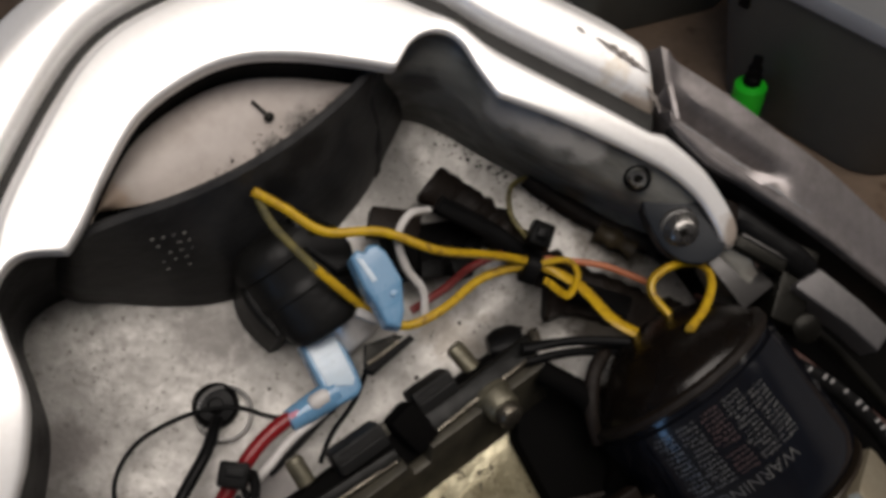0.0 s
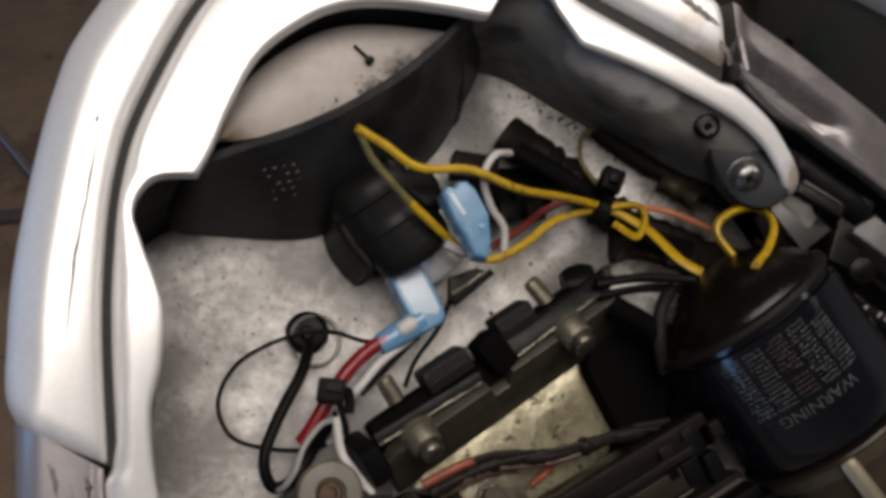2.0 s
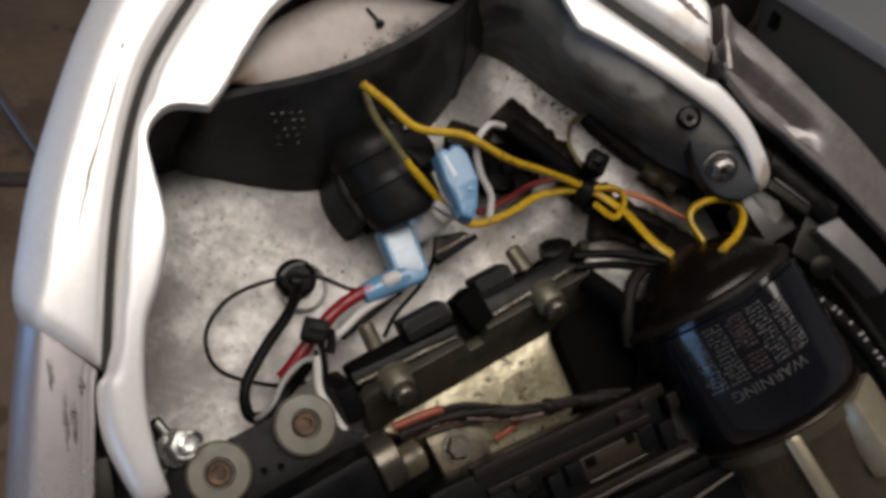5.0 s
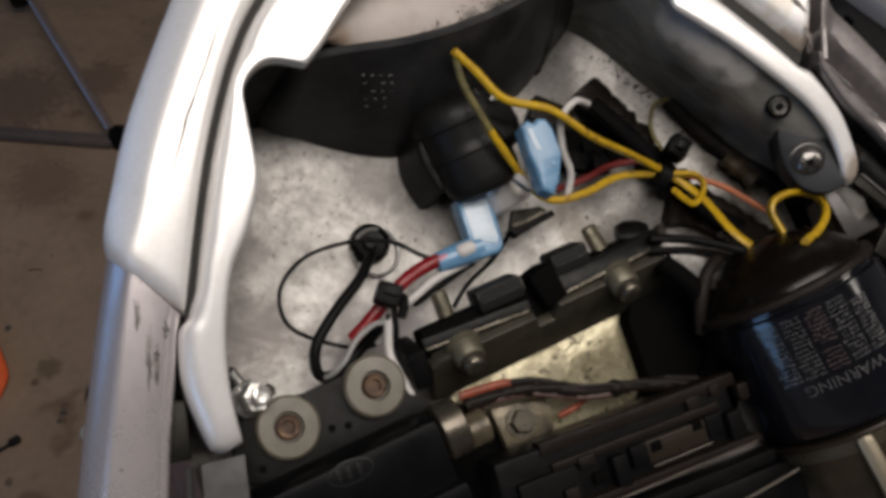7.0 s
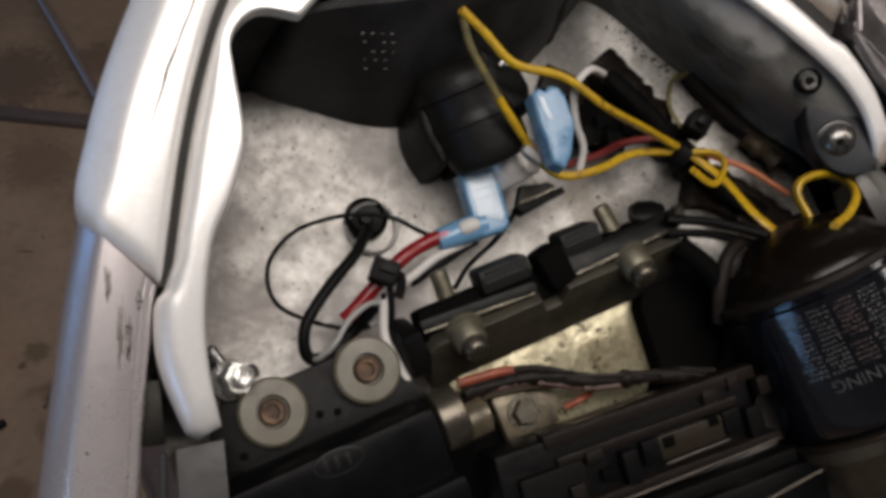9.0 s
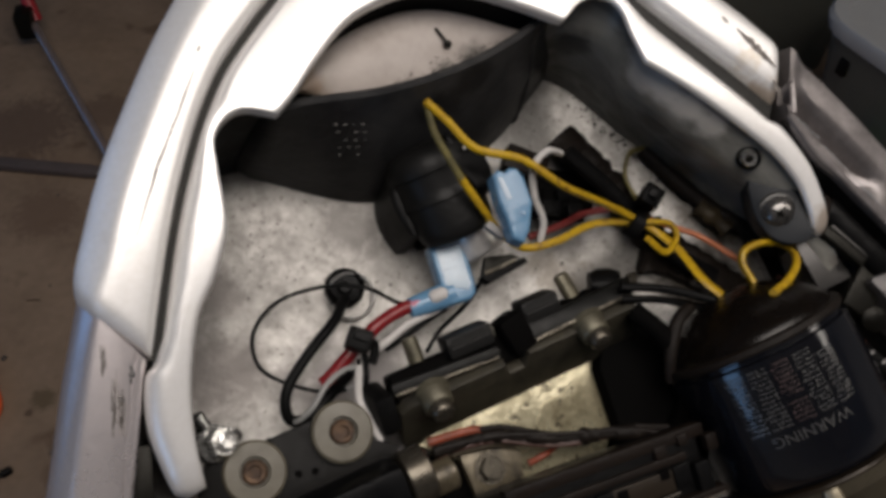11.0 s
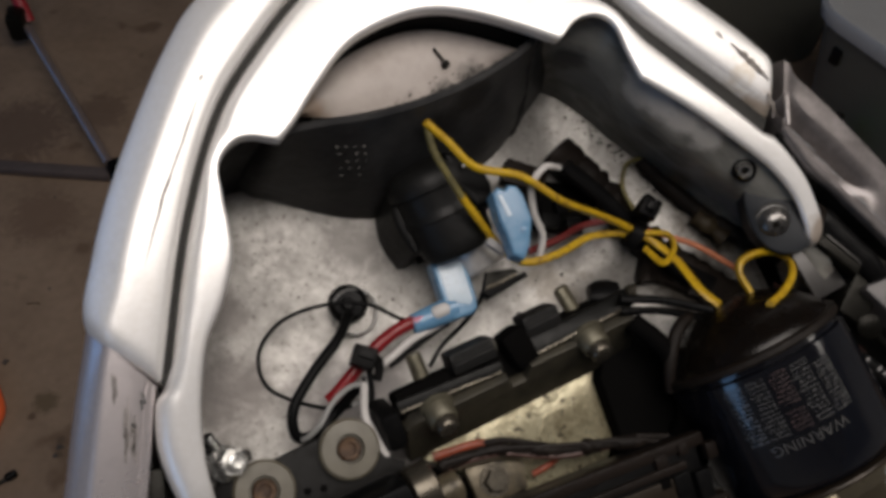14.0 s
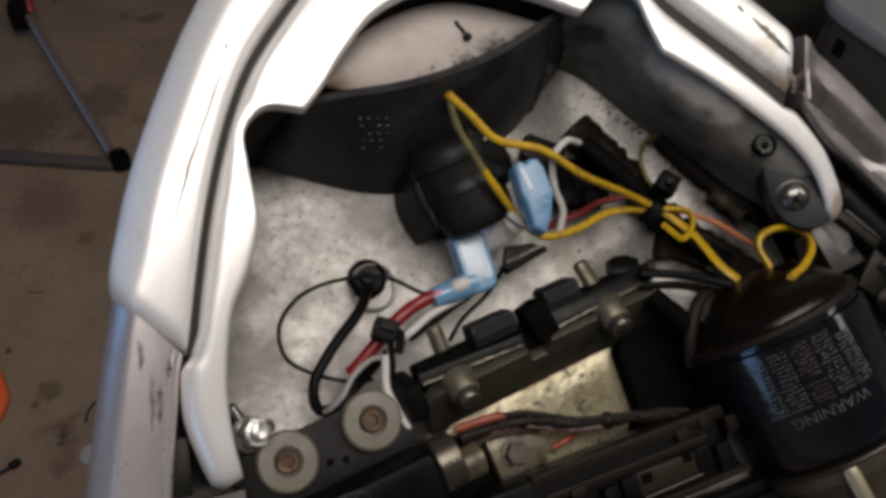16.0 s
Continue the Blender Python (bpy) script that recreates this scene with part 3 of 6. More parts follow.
def rim_station(f):
    """A cross-section of the rim at a share of its length; its two ends are rounded over, in plan and in height."""
    x = f * (COUNT - 1)
    i = min(int(x), COUNT - 2)
    g, o = groove[i].lerp(groove[i + 1], x - i), outer[i].lerp(outer[i + 1], x - i)
    gone = min(f, 1 - f) * 0.30
    k = max(0.0, 1 - gone / 0.0052)
    drop = 0.0075 * (1 - math.sqrt(max(0.0, 1 - k * k)))
    k = max(0.0, 1 - gone / 0.014)
    narrow = 1 - 0.80 * (1 - math.sqrt(max(0.0, 1 - k * k)))
    d = (o - g).normalized()
    out = []
    shy = 0.0030 * smoothstep(0.0, 0.06, g.x)
    for part_way, extra, h in RIM:
        spread = extra * narrow if part_way == 1 and extra > 0 else extra
        p = g.lerp(o, part_way) + d * (spread + shy * (1 - part_way))
        out.append(Vector((p.x, p.y, h - drop * (1 if h > -0.012 else 0) + sag(p.x, p.y))))
    return out


fine = [0, 0.0006, 0.0016, 0.0032, 0.0055, 0.0085, 0.012, 0.016, 0.021, 0.028]
stations = fine + [k / 99 for k in range(4, 96)] + [1 - f for f in fine[::-1]]
bm = loft([rim_station(f) for f in stations])
for f in (0, 1):
    bm.faces.new([bm.verts.new(p) for p in rim_station(f)])
bmesh.ops.remove_doubles(bm, verts=bm.verts[:], dist=0.00001)
part("outer_rim", bm, RIMSILVER, cowl, "raised rounded outer rim", smooth=60)

# the deep body under the rim, down to the floor
bm = bmesh.new()
levels = []
hull = resample([Vector((p.x, p.y, 0)) + (o - p).normalized() * 0.004 for p, o in zip(outer, [q + (q - g) for q, g in zip(outer, groove)])], 40)
full = hull + [Vector((0.145, 0.0, 0)), Vector((0.165, -0.05, 0)), Vector((0.16, -0.15, 0)), Vector((0.08, -0.2, 0)), Vector((-0.06, -0.19, 0)), Vector((-0.13, -0.12, 0)), Vector((-0.14, -0.04, 0))]
for h, k in ((-0.034, 0.985), (-0.10, 0.95), (-0.13, 0.86)):
    levels.append([Vector((p.x * k, (p.y + 0.03) * k - 0.03, h + sag(p.x, p.y))) for p in full])
part("shell", loft(levels, True, False, bm), PANEL, cowl, "outer shell below the rim")
post = lathe((0.0, -0.02, -0.12), (0, -0.1, -1), [(0, 0.09), (0.1, 0.075), (0.2, 0.06), (0.3, 0.055)], 24)
part("lower_body", post, PANEL, cowl)
inv = M.inverted()
foot_top = inv @ Vector((-0.09, 0.24, 0.40))
foot_low = inv @ Vector((-0.09, 0.24, 0.0))
down = foot_low - foot_top
part("pedestal", lathe(foot_top, down, [(0, 0.055), (0.36, 0.055), (0.38, 0.11), (down.length, 0.12)], 24), BLACKMETAL, cowl)

# the cast tray inside
bm = bmesh.new()
NU, NV = 64, 56


def tray_height(u, v):
    h = -0.090 + 0.036 * smoothstep(0.0, 0.115, u) + 0.006 * smoothstep(0.0, 0.06, v)
    r = math.hypot((u - 0.005) / 0.132, (v - 0.005) / 0.112)
    if v < 0:
        r = abs((u - 0.005) / 0.135)
    return h + 0.075 * smoothstep(0.84, 1.06, r) + 0.0012 * noise.noise(Vector((u * 40, v * 40, 0)))


grid = [[bm.verts.new((-0.135 + 0.28 * i / NU, -0.15 + 0.265 * j / NV, tray_height(-0.135 + 0.28 * i / NU, -0.15 + 0.265 * j / NV))) for j in range(NV + 1)] for i in range(NU + 1)]
for i in range(NU):
    for j in range(NV):
        c = (grid[i][j].co + grid[i + 1][j + 1].co) / 2
        if c.z < -0.024 and (c.y > 0 and math.hypot((c.x - 0.003) / 0.128, c.y / 0.113) < 1.0 or c.y <= 0 and -0.125 < c.x < 0.128):
            bm.faces.new((grid[i][j], grid[i + 1][j], grid[i + 1][j + 1], grid[i][j + 1]))
bmesh.ops.delete(bm, geom=[v for v in bm.verts if not v.link_faces], context="VERTS")
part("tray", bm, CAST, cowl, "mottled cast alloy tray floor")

# dark inner wall on the far side, and its bolted plate
wall_top = resample(spline([(*p, -0.003) for p in [(0.0455, 0.070), (0.056, 0.0735), (0.068, 0.073), (0.0775, 0.0655), (0.0785, 0.052), (0.0805, 0.0425), (0.0915, 0.0245), (0.1035, 0.0115), (0.1145, 0.0025), (0.126, -0.0125), (0.1315, -0.032), (0.134, -0.05)]]), 40)
wall_low = resample(spline([(0.0575, 0.0670, -0.067), (0.0640, 0.0655, -0.064), (0.0705, 0.0580, -0.062), (0.0780, 0.0445, -0.060), (0.0865, 0.0285, -0.056), (0.0985, 0.0080, -0.052), (0.1095, -0.0110, -0.047), (0.121, -0.03, -0.045), (0.128, -0.05, -0.043)]), 40)
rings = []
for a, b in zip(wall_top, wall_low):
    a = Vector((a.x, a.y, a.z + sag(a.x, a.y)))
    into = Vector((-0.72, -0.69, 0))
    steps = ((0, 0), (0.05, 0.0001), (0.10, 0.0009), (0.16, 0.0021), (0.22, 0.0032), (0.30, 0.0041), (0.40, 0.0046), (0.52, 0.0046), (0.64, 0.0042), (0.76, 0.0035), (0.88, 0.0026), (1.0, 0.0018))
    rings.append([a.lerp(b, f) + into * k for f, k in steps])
part("inner_wall", loft(rings), WALLCAST, cowl, smooth=80, label="mottled dark grey cast inner wall with painted sheen and shade")
# crumbs and drips of dirt: along the foot of that wall and on the open tray
rd = random.Random(31)
bm = bmesh.new()
for k in range(196):
    if k < 150:
        at = wall_low[rd.randrange(7, 30)] + Vector((rd.gauss(-0.0028, 0.0016), rd.gauss(-0.0022, 0.0016), 0))
    elif k % 3:
        at = Vector((rd.uniform(0.028, 0.066), rd.uniform(-0.026, -0.008), 0))
    else:
        at = Vector((rd.uniform(-0.075, -0.005), rd.uniform(-0.025, 0.030), 0))
    at.z = tray_height(at.x, at.y) - 0.0001
    r = rd.uniform(0.0002, 0.0006) if k % 7 else rd.uniform(0.0006, 0.0011)
    lathe(at, (rd.uniform(-.3, .3), rd.uniform(-.3, .3), 1), [(0, r), (r * 0.4, r * 0.7), (r * 0.55, r * 0.1)], 6, bm)
tagged(part("dirt", bm, DIRT, cowl), "dark crumbs of dirt on the tray and along the wall foot", kind="stuff")
rings = []
left_top = resample(spline([(*p, -0.003) for p in [(-0.1165, -0.047), (-0.115, -0.03), (-0.109, -0.010), (-0.094, 0.011), (-0.0860, 0.026), (-0.0832, 0.041), (-0.0800, 0.0560), (-0.0680, 0.0620), (-0.05, 0.0605)]]), 36)
for p in left_top:
    a = Vector((p.x, p.y, p.z + sag(p.x, p.y)))
    low = Vector((p.x * 1.0, p.y, -0.089))
    rings.append([a, a.lerp(low, 0.5), low])
# this wall's black colour stands in for the shadow under the near flange
part("inner_wall", loft(rings), DUSTSHADE, cowl, "near inner wall, its shadow painted black")


# ---- side panels ----
def side_panel(label, inner, outside, prof, mat, lip=None, plain=None):
    th = thing("side_panel", label, "body panel", base=(inner[0][0], inner[0][1], 0), group="side panels of the machine")
    a = resample(spline([(*p, 0) for p in inner]), 40)
    b = resample(spline([(*p, 0) for p in outside]), 40)
    rings = []
    for i in range(40):
        w = smoothstep(11.5, 16.0, i) if plain else 0.0
        rings.append(across_strip(i, a, b, [(k, e, h + w * (g - h)) for (k, e, h), g in zip(prof, plain or [h for k, e, h in prof])]))
    if lip is not None:
        flat = [(k, e, max(h, lip) if -0.0062 < h else h) for k, e, h in prof]
        first, second = across_strip(0, a, b, flat), across_strip(1, a, b, flat)
        rings = [first, [p.lerp(q, 0.65) for p, q in zip(first, second)], [p.lerp(q, 0.95) + Vector((0, 0, -0.0006)) for p, q in zip(first, second)]] + rings[2:]
    bm = loft(rings)
    for ring in (rings[0], rings[-1]):
        bm.faces.new([bm.verts.new(p) for p in ring])
    bmesh.ops.remove_doubles(bm, verts=bm.verts[:], dist=0.00001)
    part("panel_skin", bm, mat, th)
    return th


NEAR = [(0, 0.002, -0.03), (0, 0.0, -0.010), (0, 0.0002, -0.0045), (0, 0.0009, -0.0030), (0, 0.0020, -0.0024), (0, 0.0030, -0.0022), (0, 0.0036, -0.0012), (0, 0.0046, -0.0008), (0.5, 0, -0.0006), (0.88, 0, -0.0006), (1, -0.0010, -0.0009), (1, 0.0, -0.0013), (1, 0.0012, -0.0024), (1, 0.0034, -0.0048), (1, 0.0055, -0.0078), (1, 0.0072, -0.0115), (1, 0.0084, -0.0158), (1, 0.0088, -0.035)]
FAR = [(0, 0.002, -0.03), (0, 0.0, -0.006), (0, 0.0004, 0.0004), (0.06, 0, 0.0022), (0.11, 0, 0.0016), (0.17, 0, -0.0014), (0.25, 0, -0.0062), (0.42, 0, -0.0068), (0.50, 0, -0.0016), (0.57, 0, 0.0006), (0.64, 0, 0.0006), (0.82, 0, 0.0002), (0.93, 0, -0.0006), (1, -0.001, -0.0026), (1, 0.0012, -0.0080), (1, 0.0025, -0.035)]
panel_near = side_panel("dull silver side panel with scraped patches, bluish outer edge", [(-0.1165, -0.0070), (-0.1190, -0.0118), (-0.1235, -0.0235), (-0.1302, -0.0407), (-0.1354, -0.0556), (-0.146, -0.084), (-0.155, -0.115)], [(-0.1268, 0.0095), (-0.1283, 0.0064), (-0.1356, -0.0097), (-0.1427, -0.0263), (-0.1523, -0.0489), (-0.166, -0.082), (-0.177, -0.113)], NEAR, PANEL)
panel_far = side_panel("dull silver channelled side panel with dark scuffs beside the joint", [(0.1228, 0.0066), (0.1308, -0.0100), (0.1380, -0.0190), (0.1452, -0.0288), (0.1600, -0.0490), (0.174, -0.071), (0.19, -0.096)], [(0.1330, 0.0314), (0.1390, 0.0235), (0.1510, 0.0075), (0.1630, -0.0100), (0.1775, -0.0310), (0.1910, -0.0555), (0.205, -0.08), (0.22, -0.11)], FAR, PANELFAR, 0.0016, [-0.03, -0.006, 0.0004, 0.0020, 0.0018, 0.0014, 0.0012, 0.0012, 0.0012, 0.0010, 0.0008, 0.0002, -0.0006, -0.0026, -0.0080, -0.035])

far_in = resample(spline([(*p, 0) for p in [(0.1228, 0.0066), (0.1308, -0.0100), (0.1380, -0.0190), (0.1452, -0.0288), (0.1600, -0.0490), (0.174, -0.071), (0.19, -0.096)]]), 40)
edge = [Vector((p.x + 0.0012, p.y + 0.0006, 0.0012 + 0.0004 * noise.noise(p * 200) + sag(p.x, p.y))) for p in far_in]
part("worn_lip", tube(edge, 0.0015, 8, 2, wobble=0.06), PANELFAR, panel_far, "worn bright inner lip")
# added black strip: shade of the gap between flange and panel lip
skirt = [(0, -0.0012, -0.036), (0, -0.0012, -0.006), (0, -0.0005, -0.0012)]
part("gap_shade_strip", loft([across_strip(i, far_in, [p + Vector((0.01, 0.008, 0)) for p in far_in], skirt) for i in range(40)]), RUBBER, panel_far, "added black strip for the shaded gap under the panel lip")
joint = [Vector((0.1256, 0.0072, 0)).lerp(Vector((0.1338, 0.0310, 0)), k / 8) for k in range(8)]
part("joint_lip", tube([Vector((p.x, p.y, 0.0016 - 0.0003 * k + sag(p.x, p.y))) for k, p in enumerate(joint)], 0.0012, 8, 2), PANELFAR, panel_far, "rubbed folded lip at the joint")

# ---- scrapes in the paint ----
def scrape(name, parent, label, mat, pts, width, height):
    """A ragged thin mark lying on the paint along a short line."""
    line = resample(spline([(*p, 0) for p in pts]), 40)
    lo, hi = [], []
    for i, p in enumerate(line):
        d = (line[min(i + 1, 39)] - line[max(i - 1, 0)]).normalized()
        side = Vector((-d.y, d.x, 0))
        taper = width * min(1, i / 10, (39 - i) / 10)
        w1, w2 = [taper * (0.25 + 1.1 * abs(noise.noise(Vector((i * 0.16, p.x * 60 + z, z))))) for z in (0.3, 7.7)]
        for q, row in ((p - side * w1, lo), (p + side * w2, hi)):
            row.append(Vector((q.x, q.y, height(q) + sag(q.x, q.y))))
    bm = loft([lo, hi])
    ret = bmesh.ops.extrude_face_region(bm, geom=bm.faces[:])["geom"]
    bmesh.ops.translate(bm, verts=[g for g in ret if isinstance(g, bmesh.types.BMVert)], vec=(0, 0, 0.0001))
    return part(name, bm, mat, parent, label)


scrape("scratch", cowl, "long dark scratch in the rim", SCUFF, [(-0.0767, 0.0755), (-0.0870, 0.0607), (-0.0972, 0.0466), (-0.1097, 0.0267)], 0.0007, lambda q: 0.00335)
scrape("scratch", cowl, "dark scuff on the rim", SCUFF, [(0.1076, 0.0478), (0.1084, 0.0460), (0.1091, 0.0442)], 0.0008, lambda q: 0.00352)
scrape("scratch", cowl, "long dark scuff on the rim", SCUFF, [(0.1115, 0.0422), (0.1161, 0.0344), (0.1224, 0.0242)], 0.0020, lambda q: 0.00352)
scrape("scratch", cowl, "dark scuff by the rim end", SCUFF, [(0.1198, 0.0208), (0.1203, 0.0165), (0.1206, 0.0119)], 0.0016, lambda q: 0.0030)
scrape("scratch", cowl, "small dark chip in the rim", SCUFF, [(-0.0745, 0.0800), (-0.0755, 0.0789), (-0.0762, 0.0779)], 0.0006, lambda q: 0.00345)
rnd_s = random.Random(12)
for run, count, spread, wide in (([(-0.1264, 0.0030), (-0.1273, -0.0029), (-0.1292, -0.0090)], 4, 0.0010, 0.0007), ([(-0.1258, -0.0062), (-0.1276, -0.0152), (-0.1308, -0.0262)], 7, 0.0014, 0.0009), ([(-0.1249, -0.0123), (-0.1268, -0.0203), (-0.1300, -0.0285)], 5, 0.0008, 0.0008)):
    for k in range(count):
        du, cut = rnd_s.uniform(-spread, spread), rnd_s.uniform(0.0, 0.35)
        a, b = Vector((*run[0], 0)).lerp(Vector((*run[2], 0)), cut), Vector((*run[2], 0)).lerp(Vector((*run[0], 0)), rnd_s.uniform(0.0, 0.35))
        mid = a.lerp(b, 0.5)
        scrape("scratch", panel_near, "dark scraped patch", RUBBED if k % 3 else SCUFF, [(a.x + du, a.y), (mid.x + du * 0.7, mid.y), (b.x + du, b.y)], wide * rnd_s.uniform(0.4, 1.0), lambda q: -0.00055)
for a, b in (((-0.1214, -0.0068), (-0.1216, -0.0112)), ((-0.1272, -0.0148), (-0.1258, -0.0166)), ((-0.1222, -0.0088), (-0.1228, -0.0125))):
    scrape("scratch", panel_near, "bright chipped spot", CHROME, [a, ((a[0] + b[0]) / 2 + 0.0002, (a[1] + b[1]) / 2), b], 0.0007, lambda q: -0.0005)
scrape("scratch", panel_near, "small dark chip", SCUFF, [(-0.1460, -0.0430), (-0.1456, -0.0436), (-0.1450, -0.0440)], 0.0005, lambda q: -0.0005)
for k in range(8):
    f = k / 7
    u, v = 0.1283 + 0.030 * f, 0.0030 - 0.0430 * f + rnd_s.uniform(-0.0006, 0.0006)
    ln = rnd_s.uniform(0.006, 0.012)
    scrape("scratch", panel_far, "pale worn streak", LID, [(u - 0.38 * ln, v + 0.42 * ln), (u, v), (u + 0.34 * ln, v - 0.42 * ln)], rnd_s.uniform(0.0002, 0.0004), lambda q: 0.0020)

# ---- lamp bucket ----
bucket = thing("lamp_bucket", "black moulded lamp bucket set into the nose", "lamp bucket", base=(0, 0.06, -0.085))
top_run = resample(spline([(-0.0590, 0.0640, -0.016), (-0.0545, 0.0590, -0.014), (-0.0483, 0.0590, -0.013), (-0.0373, 0.0577, -0.012), (-0.0224, 0.0560, -0.012), (-0.0066, 0.0557, -0.012), (0.0089, 0.0570, -0.012), (0.0239, 0.0597, -0.012), (0.0409, 0.0649, -0.012), (0.058, 0.0735, -0.012)]), 40)
low_run = resample(spline([(-0.0650, 0.0650, -0.083), (-0.0600, 0.0590, -0.083), (-0.0565, 0.0572, -0.085), (-0.0490, 0.0524, -0.086), (-0.0354, 0.0440, -0.086), (-0.0178, 0.0362, -0.086), (-0.002, 0.0350, -0.086), (0.020, 0.0375, -0.085), (0.0420, 0.0440, -0.083), (0.0577, 0.0572, -0.082), (0.0715, 0.0700, -0.078)]), 40)
rings = []
for a, b in zip(top_run, low_run):
    back = Vector((0, 0.0022, 0))
    rings.append([a + back * 1.6 + Vector((0, 0, -0.03)), a + back, a + Vector((0, 0.0008, 0.0012)), a + Vector((0, -0.0006, 0.0004)), a.lerp(b, 0.12) + Vector((0, -0.001, 0.0005)), a.lerp(b, 0.4) + Vector((0, -0.003, 0.001)),
                  a.lerp(b, 0.7) + Vector((0, -0.0035, 0.001)), a.lerp(b, 0.93) + Vector((0, -0.001, 0.0)), b, b + Vector((0, 0.004, -0.002))])
part("bucket_wall", loft(rings), BUCKET, bucket, "black ribless plastic wall")
fold = []
for k in range(3, 9):
    x = 35.5 - 1.1 * (k - 3)
    fold.append(rings[int(x)][k].lerp(rings[int(x) + 1][k], x % 1) + Vector((0.0000, 0.0011, -0.0004)))
part("fold", tube(fold, 0.0018, 10, 6, wobble=0.5), BUCKET, bucket, "dusty soft fold near the end")
rim_pts = spline([(*p, -0.004) for p in [(-0.0515, 0.0615), (-0.0490, 0.0638), (-0.0410, 0.0712), (-0.0255, 0.0820), (-0.005, 0.0868), (0.0105, 0.0858), (0.0250, 0.0800), (0.0390, 0.0718), (0.0480, 0.0665)]])
rings = [[p, p + Vector((0, 0.001, -0.006)), p + Vector((-p.x * 0.02, -0.001, -0.02)), p + Vector((-p.x * 0.06, -0.005, -0.026))] for p in rim_pts]
part("bucket_rim", loft(rings), BLACK, bucket, "thin black inner lip")
bm = bmesh.new()
rows = []
arc = resample(rim_pts, 24)
for i in range(24):
    a = Vector((arc[i].x * 0.985, arc[i].y - 0.001, -0.021))
    b = Vector((arc[i].x * 0.93, 0.0590 + 3.2 * arc[i].x ** 2 + (0.05 if arc[i].x > 0 else -0.01) * arc[i].x, -0.024))
    rows.append([a.lerp(b, k / 8) + Vector((0, 0, 0.002 * math.sin(math.pi * k / 8))) for k in range(9)])
part("lamp_back", loft(rows, bm=bm), BEIGE, bucket, "dusty beige lamp back")
bm = bmesh.new()
rd = random.Random(9)
for k in range(260):
    u = rd.gauss(0.022, 0.010) if k % 2 else rd.uniform(-0.014, 0.044)
    v = 0.0578 + 2.4 * max(0, u) ** 2 + 0.05 * u + abs(rd.gauss(0, 0.0026)) + 0.0026
    r = rd.uniform(0.00010, 0.00034) if k % 9 else rd.uniform(0.0003, 0.0006)
    lathe((u, v, -0.0226 + 0.001), (rd.uniform(-.3, .3), rd.uniform(-.3, .3), 1), [(0, r), (r * 0.5, r * 0.6), (r * 0.6, r * 0.1)], 5, bm)
part("dirt", bm, DIRT, bucket, "crumbs of dirt on the lamp back")
# moulded part number, unreadable: raised dots and small bars
bm = bmesh.new()
for r in range(5):
    for k in range(4):
        if r and rd.random() < 0.3:
            continue
        u0 = -0.0352 + 0.0030 * k + 0.0004 * r + (rd.uniform(-0.0005, 0.0005) if r else 0)
        wd, ht = (0.0012, 0.0011) if r == 0 else (rd.uniform(0.0008, 0.0016), rd.uniform(0.0003, 0.0006))
        block((u0, 0.0520 - 0.0008 * k - 0.0017 * r, -0.0222 - 0.0036 * r), (wd, 0.0003, ht), (1, -0.1, 0), (0, 0.9, 0.4), 0.0002, bm)
part("moulded_mark", bm, material("pale_mould_mark", (0.13, 0.125, 0.115), 0.5, second=(0.03, 0.03, 0.03), blotch=260, mix=0.6, threshold=(0.45, 0.6)), bucket, "pale moulded marks")
pin = thing("split_pin", "small dark pin lying on the lamp back", "pin", base=(0.0127, 0.0700, -0.0205))
part("shaft", tube([(0.0104, 0.0765, -0.0195), (0.0128, 0.0696, -0.0195)], 0.0006, 6), BLACKMETAL, pin)
part("head", lathe((0.0122, 0.0712, -0.0198), (0.34, -0.94, 0), [(0, 0.0008), (0.0006, 0.0016), (0.002, 0.0017), (0.0028, 0.0008)], 10), BLACKMETAL, pin)

# ---- bolts of the far inner wall ----
tongue = [(0.1145, -0.0048), (0.119, -0.003), (0.1229, -0.0073), (0.1251, -0.016), (0.1264, -0.0254), (0.1259, -0.0353), (0.1216, -0.038), (0.1162, -0.0368), (0.1115, -0.032), (0.1093, -0.0247), (0.1096, -0.0172), (0.1111, -0.0102)]
part("bolt_plate", slab([tuple(p)[:2] for p in spline([(*q, 0) for q in tongue + tongue[:1]], 4)[:-1]], -0.0195, -0.0260, 0.0008, 2, lambda u, v: 0.5 * (u - 0.125)), PLATEBLUE, cowl, "smooth blue-grey bolted plate")
ax = Vector((-0.45, -0.25, 0.86)).normalized()
p = Vector((0.1092, -0.0022, -0.0172))
b = thing("bolt", "recessed bright socket screw in the dark wall", "bolt", base=p, group="bolts of the inner wall")
part("recess", lathe(p - ax * 0.003, ax, [(0, 0.0046), (0.0030, 0.0046), (0.0036, 0.0041), (0.0032, 0.0037), (0.0008, 0.0036), (0.0006, 0.0010)], 28), RUBBER, b, "black recess ring")
head = part("head", lathe(p - ax * 0.0020, ax, [(0, 0.0030), (0.0034, 0.0030), (0.0040, 0.0025), (0.0040, 0.0017), (0.0022, 0.0016), (0.0021, 0.0003)], 24), CHROME, b)
part("socket", lathe(p - ax * 0.0001, ax, [(0, 0.0017), (0.0004, 0.0017), (0.0005, 0.0002)], 6), BLACKMETAL, head)
p = Vector((0.1166, -0.0248, -0.0232))
b = thing("bolt", "domed grey flange bolt in the dark wall", "bolt", base=p, group="bolts of the inner wall")
part("washer", lathe(p - ax * 0.0035, ax, [(0, 0.0078), (0.0012, 0.0080), (0.0020, 0.0076), (0.0024, 0.0066)], 32), BRACKET, b, "broad dished washer")
